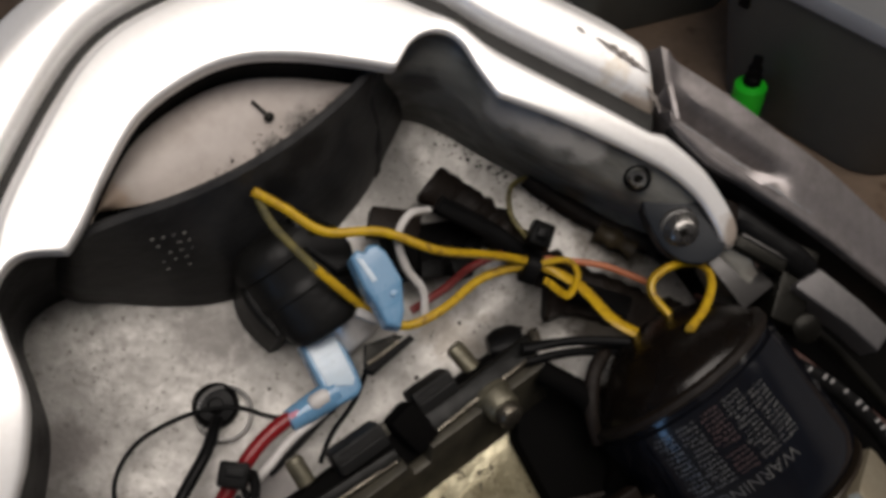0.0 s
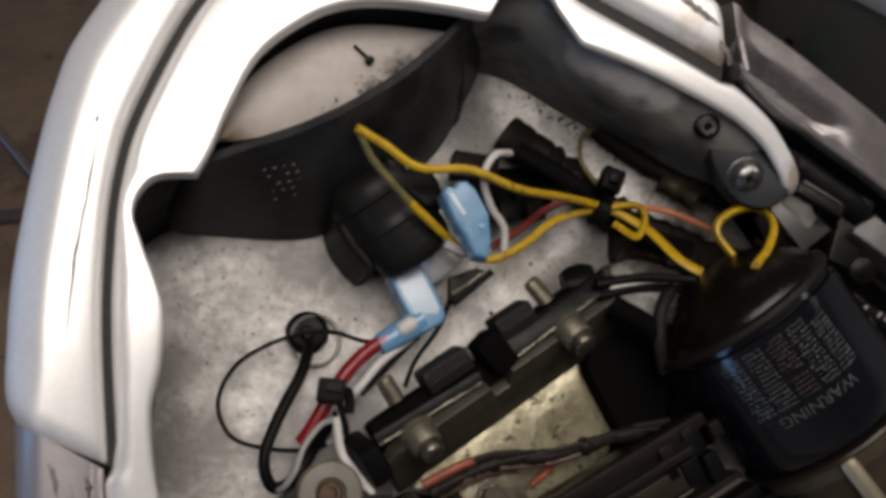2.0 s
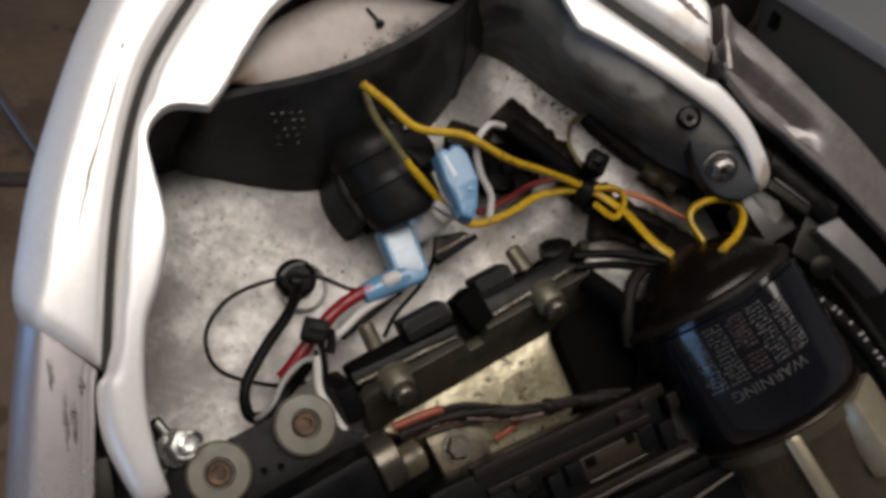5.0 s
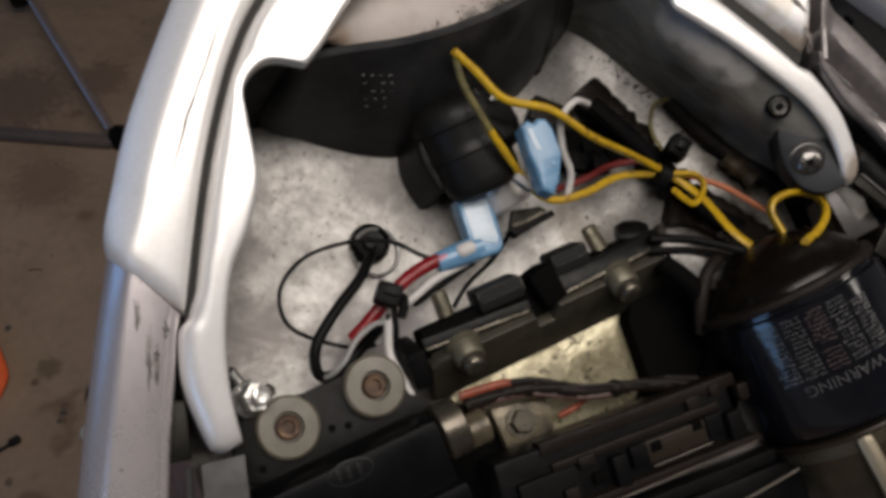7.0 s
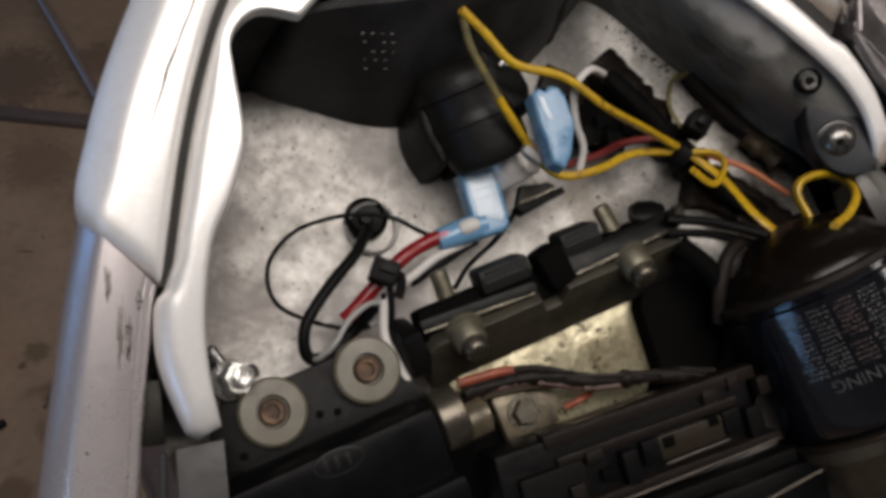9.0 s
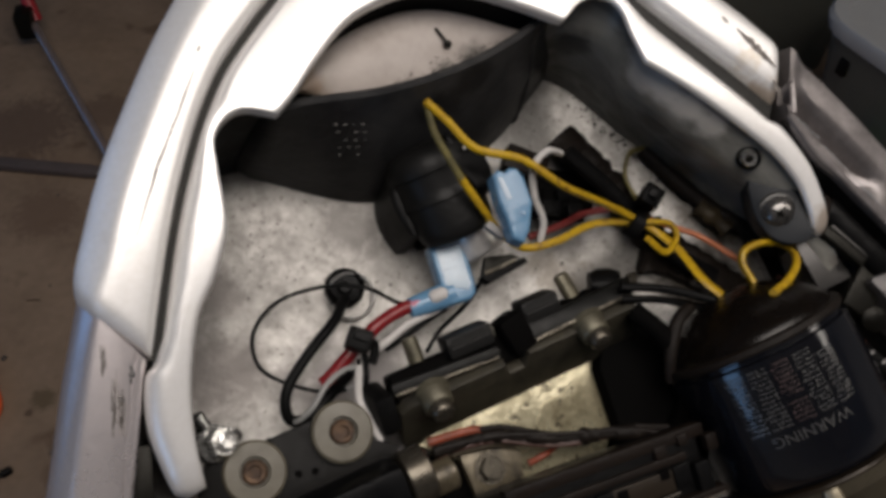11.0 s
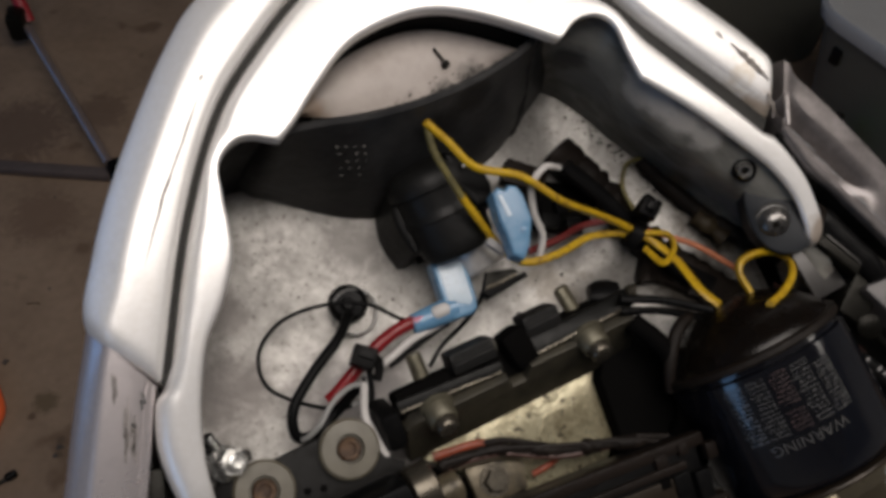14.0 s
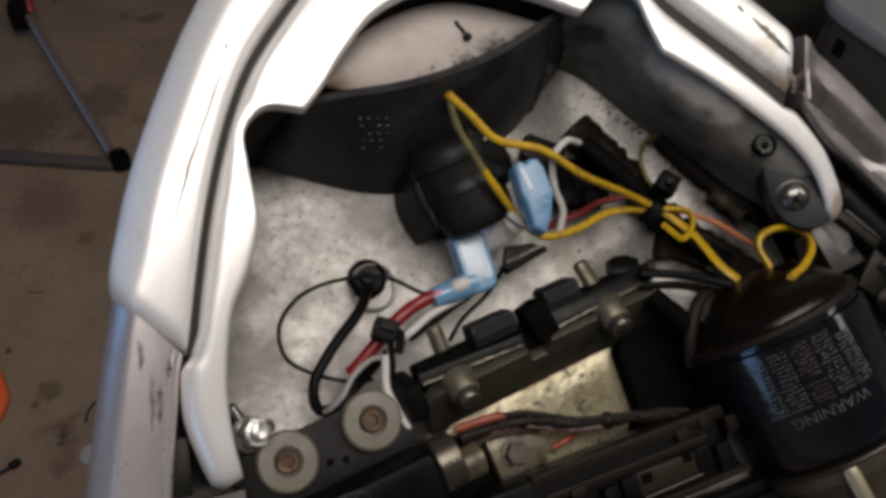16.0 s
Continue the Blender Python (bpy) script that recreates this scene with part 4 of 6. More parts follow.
head = part("head", lathe(p - ax * 0.0016, ax, [(0, 0.0064), (0.0008, 0.0064), (0.0014, 0.0058), (0.0022, 0.0050), (0.0030, 0.0042), (0.0036, 0.0030), (0.0038, 0.0016), (0.0030, 0.0014), (0.0029, 0.0002)], 30), DOME, b)
cross = ax.orthogonal().normalized()
for k in (0, 1):
    part("notch", block(p + ax * 0.0017, (0.0060, 0.0008, 0.0010), cross if k else ax.cross(cross), ax, 0.0002), BLACKMETAL, head)

# ---- relay in its rubber boot ----
relay = thing("relay", "cylindrical relay in a ribbed black rubber boot", "relay", base=(0.004, 0.02, -0.085))
r0, rax = Vector((0.0000, 0.0452, -0.0490)), Vector((0.16, -1.0, -0.24)).normalized()
prof = [(0, 0.004), (0.0008, 0.0100), (0.0025, 0.0140), (0.0055, 0.0164), (0.0085, 0.0172), (0.0110, 0.0170), (0.0116, 0.0160), (0.0126, 0.0158), (0.0180, 0.0157), (0.0200, 0.0156), (0.0206, 0.0160), (0.0222, 0.0160), (0.0228, 0.0154), (0.0320, 0.0150), (0.0350, 0.0146), (0.0375, 0.0134), (0.0385, 0.0118)]
part("boot", lathe(r0, rax, prof, 44), COLLAR, relay, "ribbed black rubber boot")
part("boot_tab", slab([(0.0055, 0.0425), (0.0120, 0.0400), (0.0190, 0.0345), (0.0205, 0.0270), (0.0180, 0.0190), (0.0110, 0.0200), (0.0060, 0.0300)], -0.0365, -0.0480, 0.0020, 3, lambda u, v: -0.30 * (u - 0.010)), RUBBER, relay, "flat moulded tab on the boot")
part("spring_clip", tube([(0.0100, 0.0347, -0.0342), (0.0117, 0.0357, -0.0335), (0.0125, 0.0340, -0.0338)], 0.0007, 8), NEWSTEEL, relay, "small bright spring clip")
part("can_end", lathe((0.0120, 0.0120, -0.0630), (0.20, -0.95, -0.04), [(0, 0.0095), (0.0120, 0.0095), (0.0128, 0.0090), (0.0132, 0.0080), (0.0132, 0.001)], 28), CAN, relay, "bright metal can end")
part("can_label", slab([(0.0110, -0.0030), (0.0215, -0.0048), (0.0240, -0.0072), (0.0070, -0.0098)], -0.0540, -0.0575, 0.0008), BLACKMETAL, relay, "dark worn label on the can")
part("bracket_arm", slab([(0.0068, -0.0098), (0.0262, -0.0074), (0.0268, -0.0098), (0.0090, -0.0130)], -0.0545, -0.0600, 0.0008), BLACK, relay, "dark bracket arm")
part("bracket_edge", tube([(0.0085, -0.0090, -0.0538), (0.0150, -0.0086, -0.0536), (0.0215, -0.0076, -0.0538)], 0.0006, 8, wobble=0.4), CLAMP, relay, "rubbed edge of the bracket arm")
skirt = [tuple(p)[:2] for p in spline([(*q, 0) for q in [(0.0000, 0.0500), (-0.0070, 0.0470), (-0.0125, 0.0405), (-0.0156, 0.0304), (-0.0150, 0.0215), (-0.0120, 0.0130)]], 4)]
skirt += [tuple(p)[:2] for p in spline([(*q, 0) for q in [(-0.0085, 0.0125), (-0.0095, 0.0175), (-0.0098, 0.0264), (-0.0065, 0.0371), (0.0020, 0.0460)]], 4)]
part("skirt", slab(skirt, -0.0535, -0.0860, 0.0030, 4, lambda u, v: 0.22 * (v - 0.03)), COLLAR, relay, "dusty rubber mounting skirt")
part("foot", block((0.004, 0.022, -0.082), (0.014, 0.02, 0.018)), RUBBER, relay)

# ---- blue terminals ----
elbow = thing("flag_terminal", "pale blue insulated elbow terminal on a red wire", "terminal", base=(0.0002, -0.0042, -0.0665), group="blue push-on terminals")
part("housing", slab([(-0.0068, 0.0076), (0.0068, 0.0072), (0.0056, -0.0100), (0.0046, -0.0142), (0.0020, -0.0160), (-0.0060, -0.0158), (-0.0076, -0.0100)], -0.0594, -0.0676, 0.0016, 3), BLUE, elbow)
part("window", slab([(-0.0050, 0.0070), (0.0050, 0.0066), (0.0036, -0.0108), (0.0020, -0.0125), (-0.0056, -0.0085)], -0.0590, -0.0602, 0.0005, 2), PALEBLUE, elbow, "whitish thin-walled face")
for k in range(3):
    part("rib", block((-0.0003 - 0.0002 * k, 0.0036 - 0.0030 * k, -0.0589), (0.0078, 0.0006, 0.0004), (1, -0.03, 0), (0, 1, 0), 0.0002), PALEBLUE, elbow)
part("barrel", lathe((-0.0030, -0.0112, -0.0630), (-0.97, -0.04, -0.03), [(0, 0.0046), (0.003, 0.0048), (0.012, 0.0044), (0.0180, 0.0038), (0.0185, 0.0028)], 20), BLUE, elbow, "blue crimp barrel")
part("crimp", lathe((-0.0062, -0.0106, -0.0600), (-0.97, -0.06, 0.02), [(0, 0.0016), (0.0012, 0.0026), (0.0055, 0.0028), (0.0072, 0.0018), (0.0076, 0.0004)], 14), WHITE, elbow, "whitish crimped centre")
part("wire_end", lathe((-0.0138, -0.0106, -0.0607), (-0.97, -0.08, 0.0), [(0, 0.0012), (0.0070, 0.0014), (0.0072, 0.0004)], 10), PINK, elbow, "pale pink stripped wire end")
flag = thing("flag_terminal", "blue insulated terminal clipped on the relay", "terminal", base=(0.018, 0.008, -0.04), group="blue push-on terminals")
shape = [(0.0142, 0.0208), (0.0168, 0.0221), (0.0188, 0.0205), (0.0209, 0.0217), (0.0236, 0.0205), (0.025, 0.0171), (0.0252, 0.0075), (0.0211, -0.0014), (0.0175, -0.0056), (0.0141, -0.0026), (0.0142, 0.0051), (0.0135, 0.0108)]


def lean(u, v):
    return 0.10 * (v - 0.008) + 0.10 * (u - 0.020)


part("housing", slab(shape, -0.0273, -0.0350, 0.0016, 3, lean), BLUE, flag)
part("face", slab([(0.0151, 0.0199), (0.0226, 0.0193), (0.0237, 0.0073), (0.021, 0.0017), (0.0151, 0.0018), (0.0154, 0.0067)], -0.0271, -0.0280, 0.0004, 2, lean), BLUE, flag, "raised worn face")
part("stripe", slab([(0.0155, 0.0194), (0.0172, 0.0186), (0.0182, 0.0108), (0.0164, 0.0108)], -0.0268, -0.0275, 0.0003, 2, lean), PALEBLUE, flag, "whitish rubbed stripe")
part("latch_hole", lathe((0.0206, 0.0047, -0.0272), (0, 0, 1), [(0, 0.0011), (0.0004, 0.0011), (0.0006, 0.0004)], 12), BLUE, flag, "small round latch button")
part("sleeve", block((0.0130, 0.0035, -0.0405), (0.0085, 0.0034, 0.0040), (0.62, -0.75, -0.1), (0.75, 0.62, 0), 0.0012), DULLWHITE, flag, "dull white inner sleeve")


# ---- wires ----
def wire(name, label, mat, radius, pts, category="wire", wobble=0.03):
    return solo(name, tube(pts, radius, 10, 7, wobble=wobble), mat, label, category, base=pts[len(pts) // 2])


wire("yellow_wire", "yellow wire from the lamp bucket through the cable tie", YELLOW, 0.00150, [(-0.0038, 0.0504, -0.0165), (0.0026, 0.0424, -0.02), (0.0107, 0.0311, -0.024), (0.0273, 0.0233, -0.027), (0.041, 0.0107, -0.032), (0.0556, 0.0013, -0.037), (0.0701, -0.0098, -0.042), (0.0788, -0.0232, -0.04), (0.084, -0.0384, -0.038), (0.0903, -0.0479, -0.038)])
wire("taped_wire", "grimy taped yellow wire over the relay", OLIVE, 0.00135, [(-0.0029, 0.0504, -0.018), (-0.0027, 0.0413, -0.022), (0.0003, 0.0319, -0.026), (0.0038, 0.0233, -0.03)])
wire("yellow_wire", "yellow wire sagging past the blue terminal", YELLOW, 0.00150, [(0.0035, 0.0242, -0.03), (0.0103, 0.0124, -0.038), (0.0173, 0.0021, -0.046), (0.0258, -0.0049, -0.05), (0.0392, -0.006, -0.05), (0.0545, -0.0041, -0.048), (0.0701, -0.009, -0.044)])
wire("yellow_wire", "small yellow loop below the cable tie", YELLOW, 0.00125, [(0.0701, -0.0103, -0.04), (0.0791, -0.0143, -0.038), (0.0797, -0.0205, -0.038), (0.0744, -0.0242, -0.04), (0.0703, -0.0163, -0.043)])
wire("yellow_wire", "open yellow loop above the motor cap", YELLOW, 0.00155, [(0.0988, -0.0462, -0.030), (0.0976, -0.0382, -0.030), (0.1003, -0.0340, -0.030), (0.1077, -0.0330, -0.030), (0.1155, -0.0350, -0.030), (0.1203, -0.0401, -0.030), (0.1167, -0.0451, -0.026), (0.1049, -0.0495, -0.018), (0.0932, -0.0518, -0.012)])
wire("thin_wire", "thin dirty yellow wire curling from the harness", OLIVE, 0.0009, [(0.0877, 0.0206, -0.05), (0.0798, 0.0194, -0.049), (0.0748, 0.0109, -0.049), (0.0745, 0.0017, -0.047), (0.0746, -0.0048, -0.044)])
wire("white_wire", "white wire bent over the fuse holder", WHITE, 0.00135, [(0.0466, 0.0241, -0.036), (0.0391, 0.0248, -0.031), (0.0327, 0.0203, -0.033), (0.0322, 0.0111, -0.04), (0.0352, 0.0027, -0.047), (0.0332, -0.0041, -0.052)])
wire("orange_wire", "faded orange wire leaving the cable tie", ORANGE, 0.0012, [(0.0751, -0.0092, -0.046), (0.0828, -0.0148, -0.045), (0.0927, -0.0232, -0.043), (0.1024, -0.0367, -0.04)])
wire("dark_red_wire", "dark red wire beside the yellow one", DARKRED, 0.0014, [(0.031, -0.0008, -0.056), (0.0437, -0.0001, -0.055), (0.054, 0.0015, -0.053), (0.0677, -0.0003, -0.05)])
wire("red_wire", "red wire from the elbow terminal to the clip", RED, 0.0025, [(-0.0186, -0.0108, -0.0625), (-0.0284, -0.0122, -0.0620), (-0.0363, -0.0148, -0.0607), (-0.0458, -0.0198, -0.0626), (-0.0562, -0.0260, -0.0651), (-0.0600, -0.0278, -0.0665)])
wire("white_wire", "white wire beneath the red one", WHITE, 0.0015, [(-0.0090, -0.0150, -0.0660), (-0.0231, -0.0172, -0.0640), (-0.0330, -0.0208, -0.0636), (-0.0414, -0.0236, -0.0650), (-0.0456, -0.0250, -0.0610), (-0.0515, -0.0365, -0.0545), (-0.0511, -0.0447, -0.0535), (-0.0494, -0.0538, -0.0545)])
wire("grey_wire", "grey wire curving beside the black cable", GREY, 0.0010, [(-0.0528, -0.0326, -0.0633), (-0.0478, -0.0316, -0.0610), (-0.0467, -0.0286, -0.0600), (-0.0493, -0.0261, -0.0600), (-0.0535, -0.0261, -0.0583), (-0.0609, -0.0292, -0.0566), (-0.0673, -0.0346, -0.0550), (-0.0722, -0.0372, -0.0570), (-0.0745, -0.0376, -0.0600)])
wire("black_wire", "thin black wire in a wide loop on the tray", RUBBER, 0.0008, [(-0.0093, -0.0134, -0.0619), (-0.0234, -0.0093, -0.0626), (-0.0336, 0.0008, -0.0657), (-0.0473, 0.0065, -0.0700), (-0.0649, 0.0068, -0.0740), (-0.0768, -0.0013, -0.0770), (-0.0784, -0.0143, -0.0770), (-0.0689, -0.0247, -0.0740), (-0.0564, -0.0319, -0.0690), (-0.0479, -0.0309, -0.0640), (-0.0466, -0.0243, -0.0580)])
wire("black_cable", "black cable looping out of the rubber grommet", RUBBER, 0.0021, [(-0.0389, 0.0014, -0.082), (-0.0481, -0.007, -0.073), (-0.0624, -0.0165, -0.068), (-0.0731, -0.0261, -0.067), (-0.075, -0.0355, -0.069), (-0.0682, -0.0375, -0.07), (-0.0573, -0.0319, -0.07), (-0.049, -0.0267, -0.062)], "cable")
wire("black_wire", "black wire from the clip to the coil bracket", RUBBER, 0.0011, [(-0.0438, -0.0215, -0.0566), (-0.0454, -0.0297, -0.0583), (-0.0462, -0.0352, -0.0600), (-0.0400, -0.0410, -0.0600)])
wire("black_wire", "thin black wire behind the elbow terminal", RUBBER, 0.0009, [(0.0085, -0.0105, -0.06), (0.0003, -0.0173, -0.066), (-0.0098, -0.0224, -0.072), (-0.0175, -0.0288, -0.075)])
wire("black_wire", "black wire beside the red one", RUBBER, 0.0011, [(-0.0054, -0.0156, -0.0704), (-0.0100, -0.0165, -0.0704), (-0.0222, -0.0202, -0.0690), (-0.0342, -0.0234, -0.0646)])
sleeve_pts = [(0.0588, 0.0352, -0.058), (0.0670, 0.0195, -0.058), (0.0736, 0.0017, -0.058), (0.0829, -0.0182, -0.058), (0.0951, -0.0361, -0.056), (0.1100, -0.0570, -0.050)]
sleeve = thing("harness_sleeve", "thick taped brown-black wiring sleeve", "wiring sleeve", base=sleeve_pts[2])
part("sleeve", tube(sleeve_pts, 0.0070, 14, 12, wobble=0.40), SLEEVE, sleeve)
run = resample(spline(sleeve_pts, 8), 60)
part("end_collar", lathe(run[0] - (run[2] - run[0]).normalized() * 0.002, run[2] - run[0], [(0.0030, 0.0030), (0.0, 0.0052), (0.0006, 0.0070), (0.0028, 0.0076), (0.0042, 0.0071), (0.0075, 0.0075), (0.0090, 0.0068)], 16), SLEEVE, sleeve, "frayed dark end of the sleeve")
for k in (5, 13, 20, 33, 42):
    part("tape_wrap", tube([run[k], run[k + 2], run[k + 4]], 0.0073, 14, 4, wobble=0.2), SLEEVE, sleeve, "turn of brown cloth tape")
wire("black_tube", "smooth black tube passing under the cable tie", RUBBER, 0.0034, [(0.0521, 0.0259, -0.043), (0.0622, 0.0109, -0.045), (0.0727, -0.0068, -0.049), (0.0833, -0.0259, -0.05), (0.0944, -0.0398, -0.047)], "tube")
wire("taped_lead", "rough dark taped lead along the wall", SLEEVE, 0.0036, [(0.0890, 0.0204, -0.052), (0.0945, 0.0079, -0.052), (0.1040, -0.0100, -0.050), (0.1150, -0.0260, -0.046), (0.1240, -0.0410, -0.044)], "lead", 0.3)
wire("taped_lead", "thick greasy taped lead below the yellow loop", SLEEVE, 0.0052, [(0.0735, -0.0222, -0.0600), (0.0830, -0.0272, -0.0590), (0.0930, -0.0362, -0.0570), (0.1050, -0.0462, -0.0540)], "lead", 0.3)
solo("tape_lump", tube([(0.1000, -0.0100, -0.0490), (0.1035, -0.0162, -0.0480), (0.1072, -0.0236, -0.0470)], 0.0036, 10, 5, wobble=0.35), OLIVETAPE, "lump of greasy olive-brown tape on the lead", "tape", base=(0.1035, -0.0162, -0.0480))
wire("motor_lead", "glossy black motor lead beside the bracket", RUBBER, 0.0017, [(0.0520, -0.0305, -0.04), (0.0697, -0.0375, -0.04), (0.0854, -0.047, -0.038)], "lead")
wire("motor_lead", "glossy black motor lead under the first", RUBBER, 0.0016, [(0.0527, -0.035, -0.045), (0.0686, -0.0402, -0.045), (0.0859, -0.0494, -0.045)], "lead")
wire("brown_wire", "thin brown wire behind the motor", BROWNWIRE, 0.0010, [(0.1130, -0.0480, -0.036), (0.1205, -0.0588, -0.028), (0.1272, -0.0730, -0.026), (0.1345, -0.0885, -0.026), (0.1410, -0.1040, -0.026), (0.1470, -0.1200, -0.026)])

# ---- fuse holder, tie, clip, grommet ----
fuse = thing("fuse_holder", "dusty black fuse holder under the wires", "fuse holder", base=(0.05, 0.014, -0.08))
part("body", block((0.0495, 0.0150, -0.066), (0.030, 0.017, 0.018), (0.95, -0.42, 0), (0.4, 0.9, 0), 0.0015), MATTBLACK, fuse)
for k in range(3):
    part("fin", block((0.0425 + 0.0058 * k, 0.0115 - 0.0026 * k, -0.0568), (0.0020, 0.0105 - 0.002 * k, 0.0024), (0.95, -0.42, 0), (0.4, 0.9, 0), 0.0004), MATTBLACK, fuse)
for k, (u, v, w, d) in enumerate(((0.0440, 0.0080, 0.0070, 0.0060), (0.0520, 0.0030, 0.0060, 0.0075), (0.0500, 0.0120, 0.0055, 0.0050), (0.0585, 0.0075, 0.0050, 0.0050))):
    part("facet", block((u, v, -0.0562 + 0.0006 * k), (w, d, 0.0030), (0.9, -0.42 + 0.2 * k, 0.15 - 0.1 * k), (0.4, 0.9, 0.1 * k), 0.0007), RUBBER, fuse, "glossy moulded facet")
part("lid", block((0.0412, 0.0285, -0.0590), (0.0165, 0.0100, 0.008), (0.81, -0.58, 0), (0.58, 0.81, 0), 0.0008), BROWN, fuse, "brown-black end lid")
tie = thing("cable_tie", "black nylon cable tie round the yellow wires", "cable tie", base=(0.0700, -0.0070, -0.045))
part("head", block((0.0758, -0.0018, -0.0385), (0.0092, 0.0082, 0.0075), (0.75, 0.65, 0), (-0.65, 0.75, 0), 0.0012), BLACK, tie)
part("lock", block((0.0762, -0.0014, -0.0343), (0.0045, 0.0040, 0.0014), (0.75, 0.65, 0), (-0.65, 0.75, 0), 0.0004), RUBBER, tie)
part("band", lathe((0.0672, -0.0075, -0.0445), (0.62, -0.78, 0), [(0, 0.0050), (0.0004, 0.0060), (0.0052, 0.0060), (0.0056, 0.0050)], 20), BLACK, tie)
clip = thing("wire_clip", "black plastic clip holding the red wire", "clip", base=(-0.0450, -0.0178, -0.0566))
part("body", block((-0.0450, -0.0178, -0.0541), (0.0092, 0.0080, 0.0080), (0.80, -0.6, 0.1), (0.6, 0.80, 0), 0.0012), BLACK, clip)
part("tail", tube([(-0.0427, -0.0198, -0.0541), (-0.0400, -0.0205, -0.0551), (-0.0407, -0.0238, -0.0561), (-0.0427, -0.0271, -0.0571)], 0.0017, 8), BLACK, clip)
part("latch", block((-0.0445, -0.0173, -0.0491), (0.0060, 0.0030, 0.0016), (0.80, -0.6, 0.1), (0.6, 0.80, 0), 0.0004), RUBBER, clip)
grom = thing("grommet", "glossy black rubber grommet with a metal ring", "grommet", base=(-0.0375, 0.0032, -0.09))
part("ring", lathe((-0.0356, 0.0022, -0.0890), (0, 0, 1), [(0, 0.0096), (0.0026, 0.0099), (0.0036, 0.0094), (0.0032, 0.0086), (0.0006, 0.0085)], 32, caps=False), NEWSTEEL, grom, "bright metal ring")
part("boot", lathe((-0.0372, 0.0054, -0.0900), (0.1, 0.15, 1), [(0, 0.0074), (0.0040, 0.0080), (0.0060, 0.0076), (0.0070, 0.0068), (0.0040, 0.0062), (0.0034, 0.0030), (0.0050, 0.0022), (0.0052, 0.0006)], 28), RUBBER, grom)

# ---- coil bracket ----
coil = thing("coil_bracket", "dark steel bracket bar with two studs and bolts", "bracket", base=(0.006, -0.042, -0.06))
bar = Vector((0.0990, 0.0070, 0.0)).normalized()
front = Vector((0.0, -0.824, 0.566)).normalized()
body_c = Vector((0.0085, -0.0466, -0.0545))
outline = [(-0.049, -0.0135), (0.046, -0.0125), (0.050, -0.009), (0.050, 0.0098), (0.003, 0.0098), (0.001, 0.0030), (-0.005, 0.0030), (-0.007, 0.0088), (-0.046, 0.0088), (-0.049, 0.0060)]
bm = slab(outline, 0.002, -0.003, 0.0008)
face_rot = Matrix((bar, front.cross(bar), front)).transposed().to_4x4()
bmesh.ops.transform(bm, matrix=Matrix.Translation(body_c) @ face_rot, verts=bm.verts[:])
part("plate", bm, OILSTEEL, coil, "dark oily steel plate")
part("end_boot", block((-0.0450, -0.0430, -0.0560), (0.0080, 0.0150, 0.018), bar, (0, 1, 0.5), 0.003), RUBBER, coil, "black rubber end boot")
part("top_lip", block((-0.0205, -0.0388, -0.0468), (0.042, 0.0044, 0.0034), (1, 0.015, 0), (0, 1, 0.05), 0.0010), TOPSTEEL, coil, "dark oily top lip")
part("top_lip", block((0.0362, -0.0332, -0.0456), (0.0450, 0.0068, 0.0038), (1, 0.105, 0), (0, 1, 0.05), 0.0010), TOPSTEEL, coil, "dark oily top lip")
# brighter strips paint the light caught by the lips' rubbed front edges
part("lit_front_edge", tube([(-0.0410, -0.0409, -0.0456), (-0.0300, -0.0408, -0.0454), (-0.0150, -0.0405, -0.0455), (-0.0010, -0.0403, -0.0458)], 0.0006, 8, 6, wobble=0.6), CLAMP, coil, "rubbed front edge, its highlight in brighter steel")
part("lit_front_edge", tube([(0.0150, -0.0388, -0.0444), (0.0280, -0.0373, -0.0442), (0.0430, -0.0357, -0.0442), (0.0575, -0.0342, -0.0446)], 0.0006, 8, 6, wobble=0.6), CLAMP, coil, "rubbed front edge, its highlight in brighter steel")
for c, w in (((-0.0088, -0.0302, -0.0495), 0.0185), ((0.0206, -0.0270, -0.0480), 0.0155)):
    c = Vector(c)
    pad = part("rubber_block", block(c, (w, 0.0084, 0.011), bar, (0, 1, 0.25), 0.0018), COLLAR, coil)
    part("rib", block(c + Vector((0, -0.0018, 0.0050)), (w * 0.86, 0.0014, 0.0014), bar, (0, 1, 0.25), 0.0004), COLLAR, pad)
    part("rib", block(c + Vector((0, 0.0016, 0.0058)), (w * 0.80, 0.0012, 0.0010), bar, (0, 1, 0.25), 0.0003), COLLAR, pad)
part("back_bar", block((0.0060, -0.0362, -0.0545), (0.0930, 0.0130, 0.0110), bar, (0, 1, 0.1), 0.0020), MATTBLACK, coil, "oily black bar behind the lips")
part("spacer", lathe((0.0022, -0.0318, -0.0520), (0.05, 1, 0.3), [(0, 0.0024), (0.0030, 0.0026), (0.0042, 0.0018), (0.0044, 0.0004)], 14), STUD, coil, "dull spacer between the pads")
part("saddle", block((0.0090, -0.0335, -0.0490), (0.0110, 0.0150, 0.0125), (0.95, 0.3, 0), (-0.3, 0.95, 0.2), 0.0030), MATTBLACK, coil, "black saddle between the lips")
part("end_boot", lathe((0.0455, -0.0245, -0.0510), (0.9, -0.2, 0.1), [(0, 0.0030), (0.003, 0.0044), (0.008, 0.0042), (0.012, 0.0026)], 18), RUBBER, coil)
# pale block that paints the lit corner at the bracket's end
part("end_tab", block((0.0582, -0.0302, -0.0425), (0.0034, 0.0062, 0.0040), (0.98, -0.2, 0), (0.2, 0.98, 0), 0.0008), CLAMP, coil, "end tab, its lit corner in pale steel")
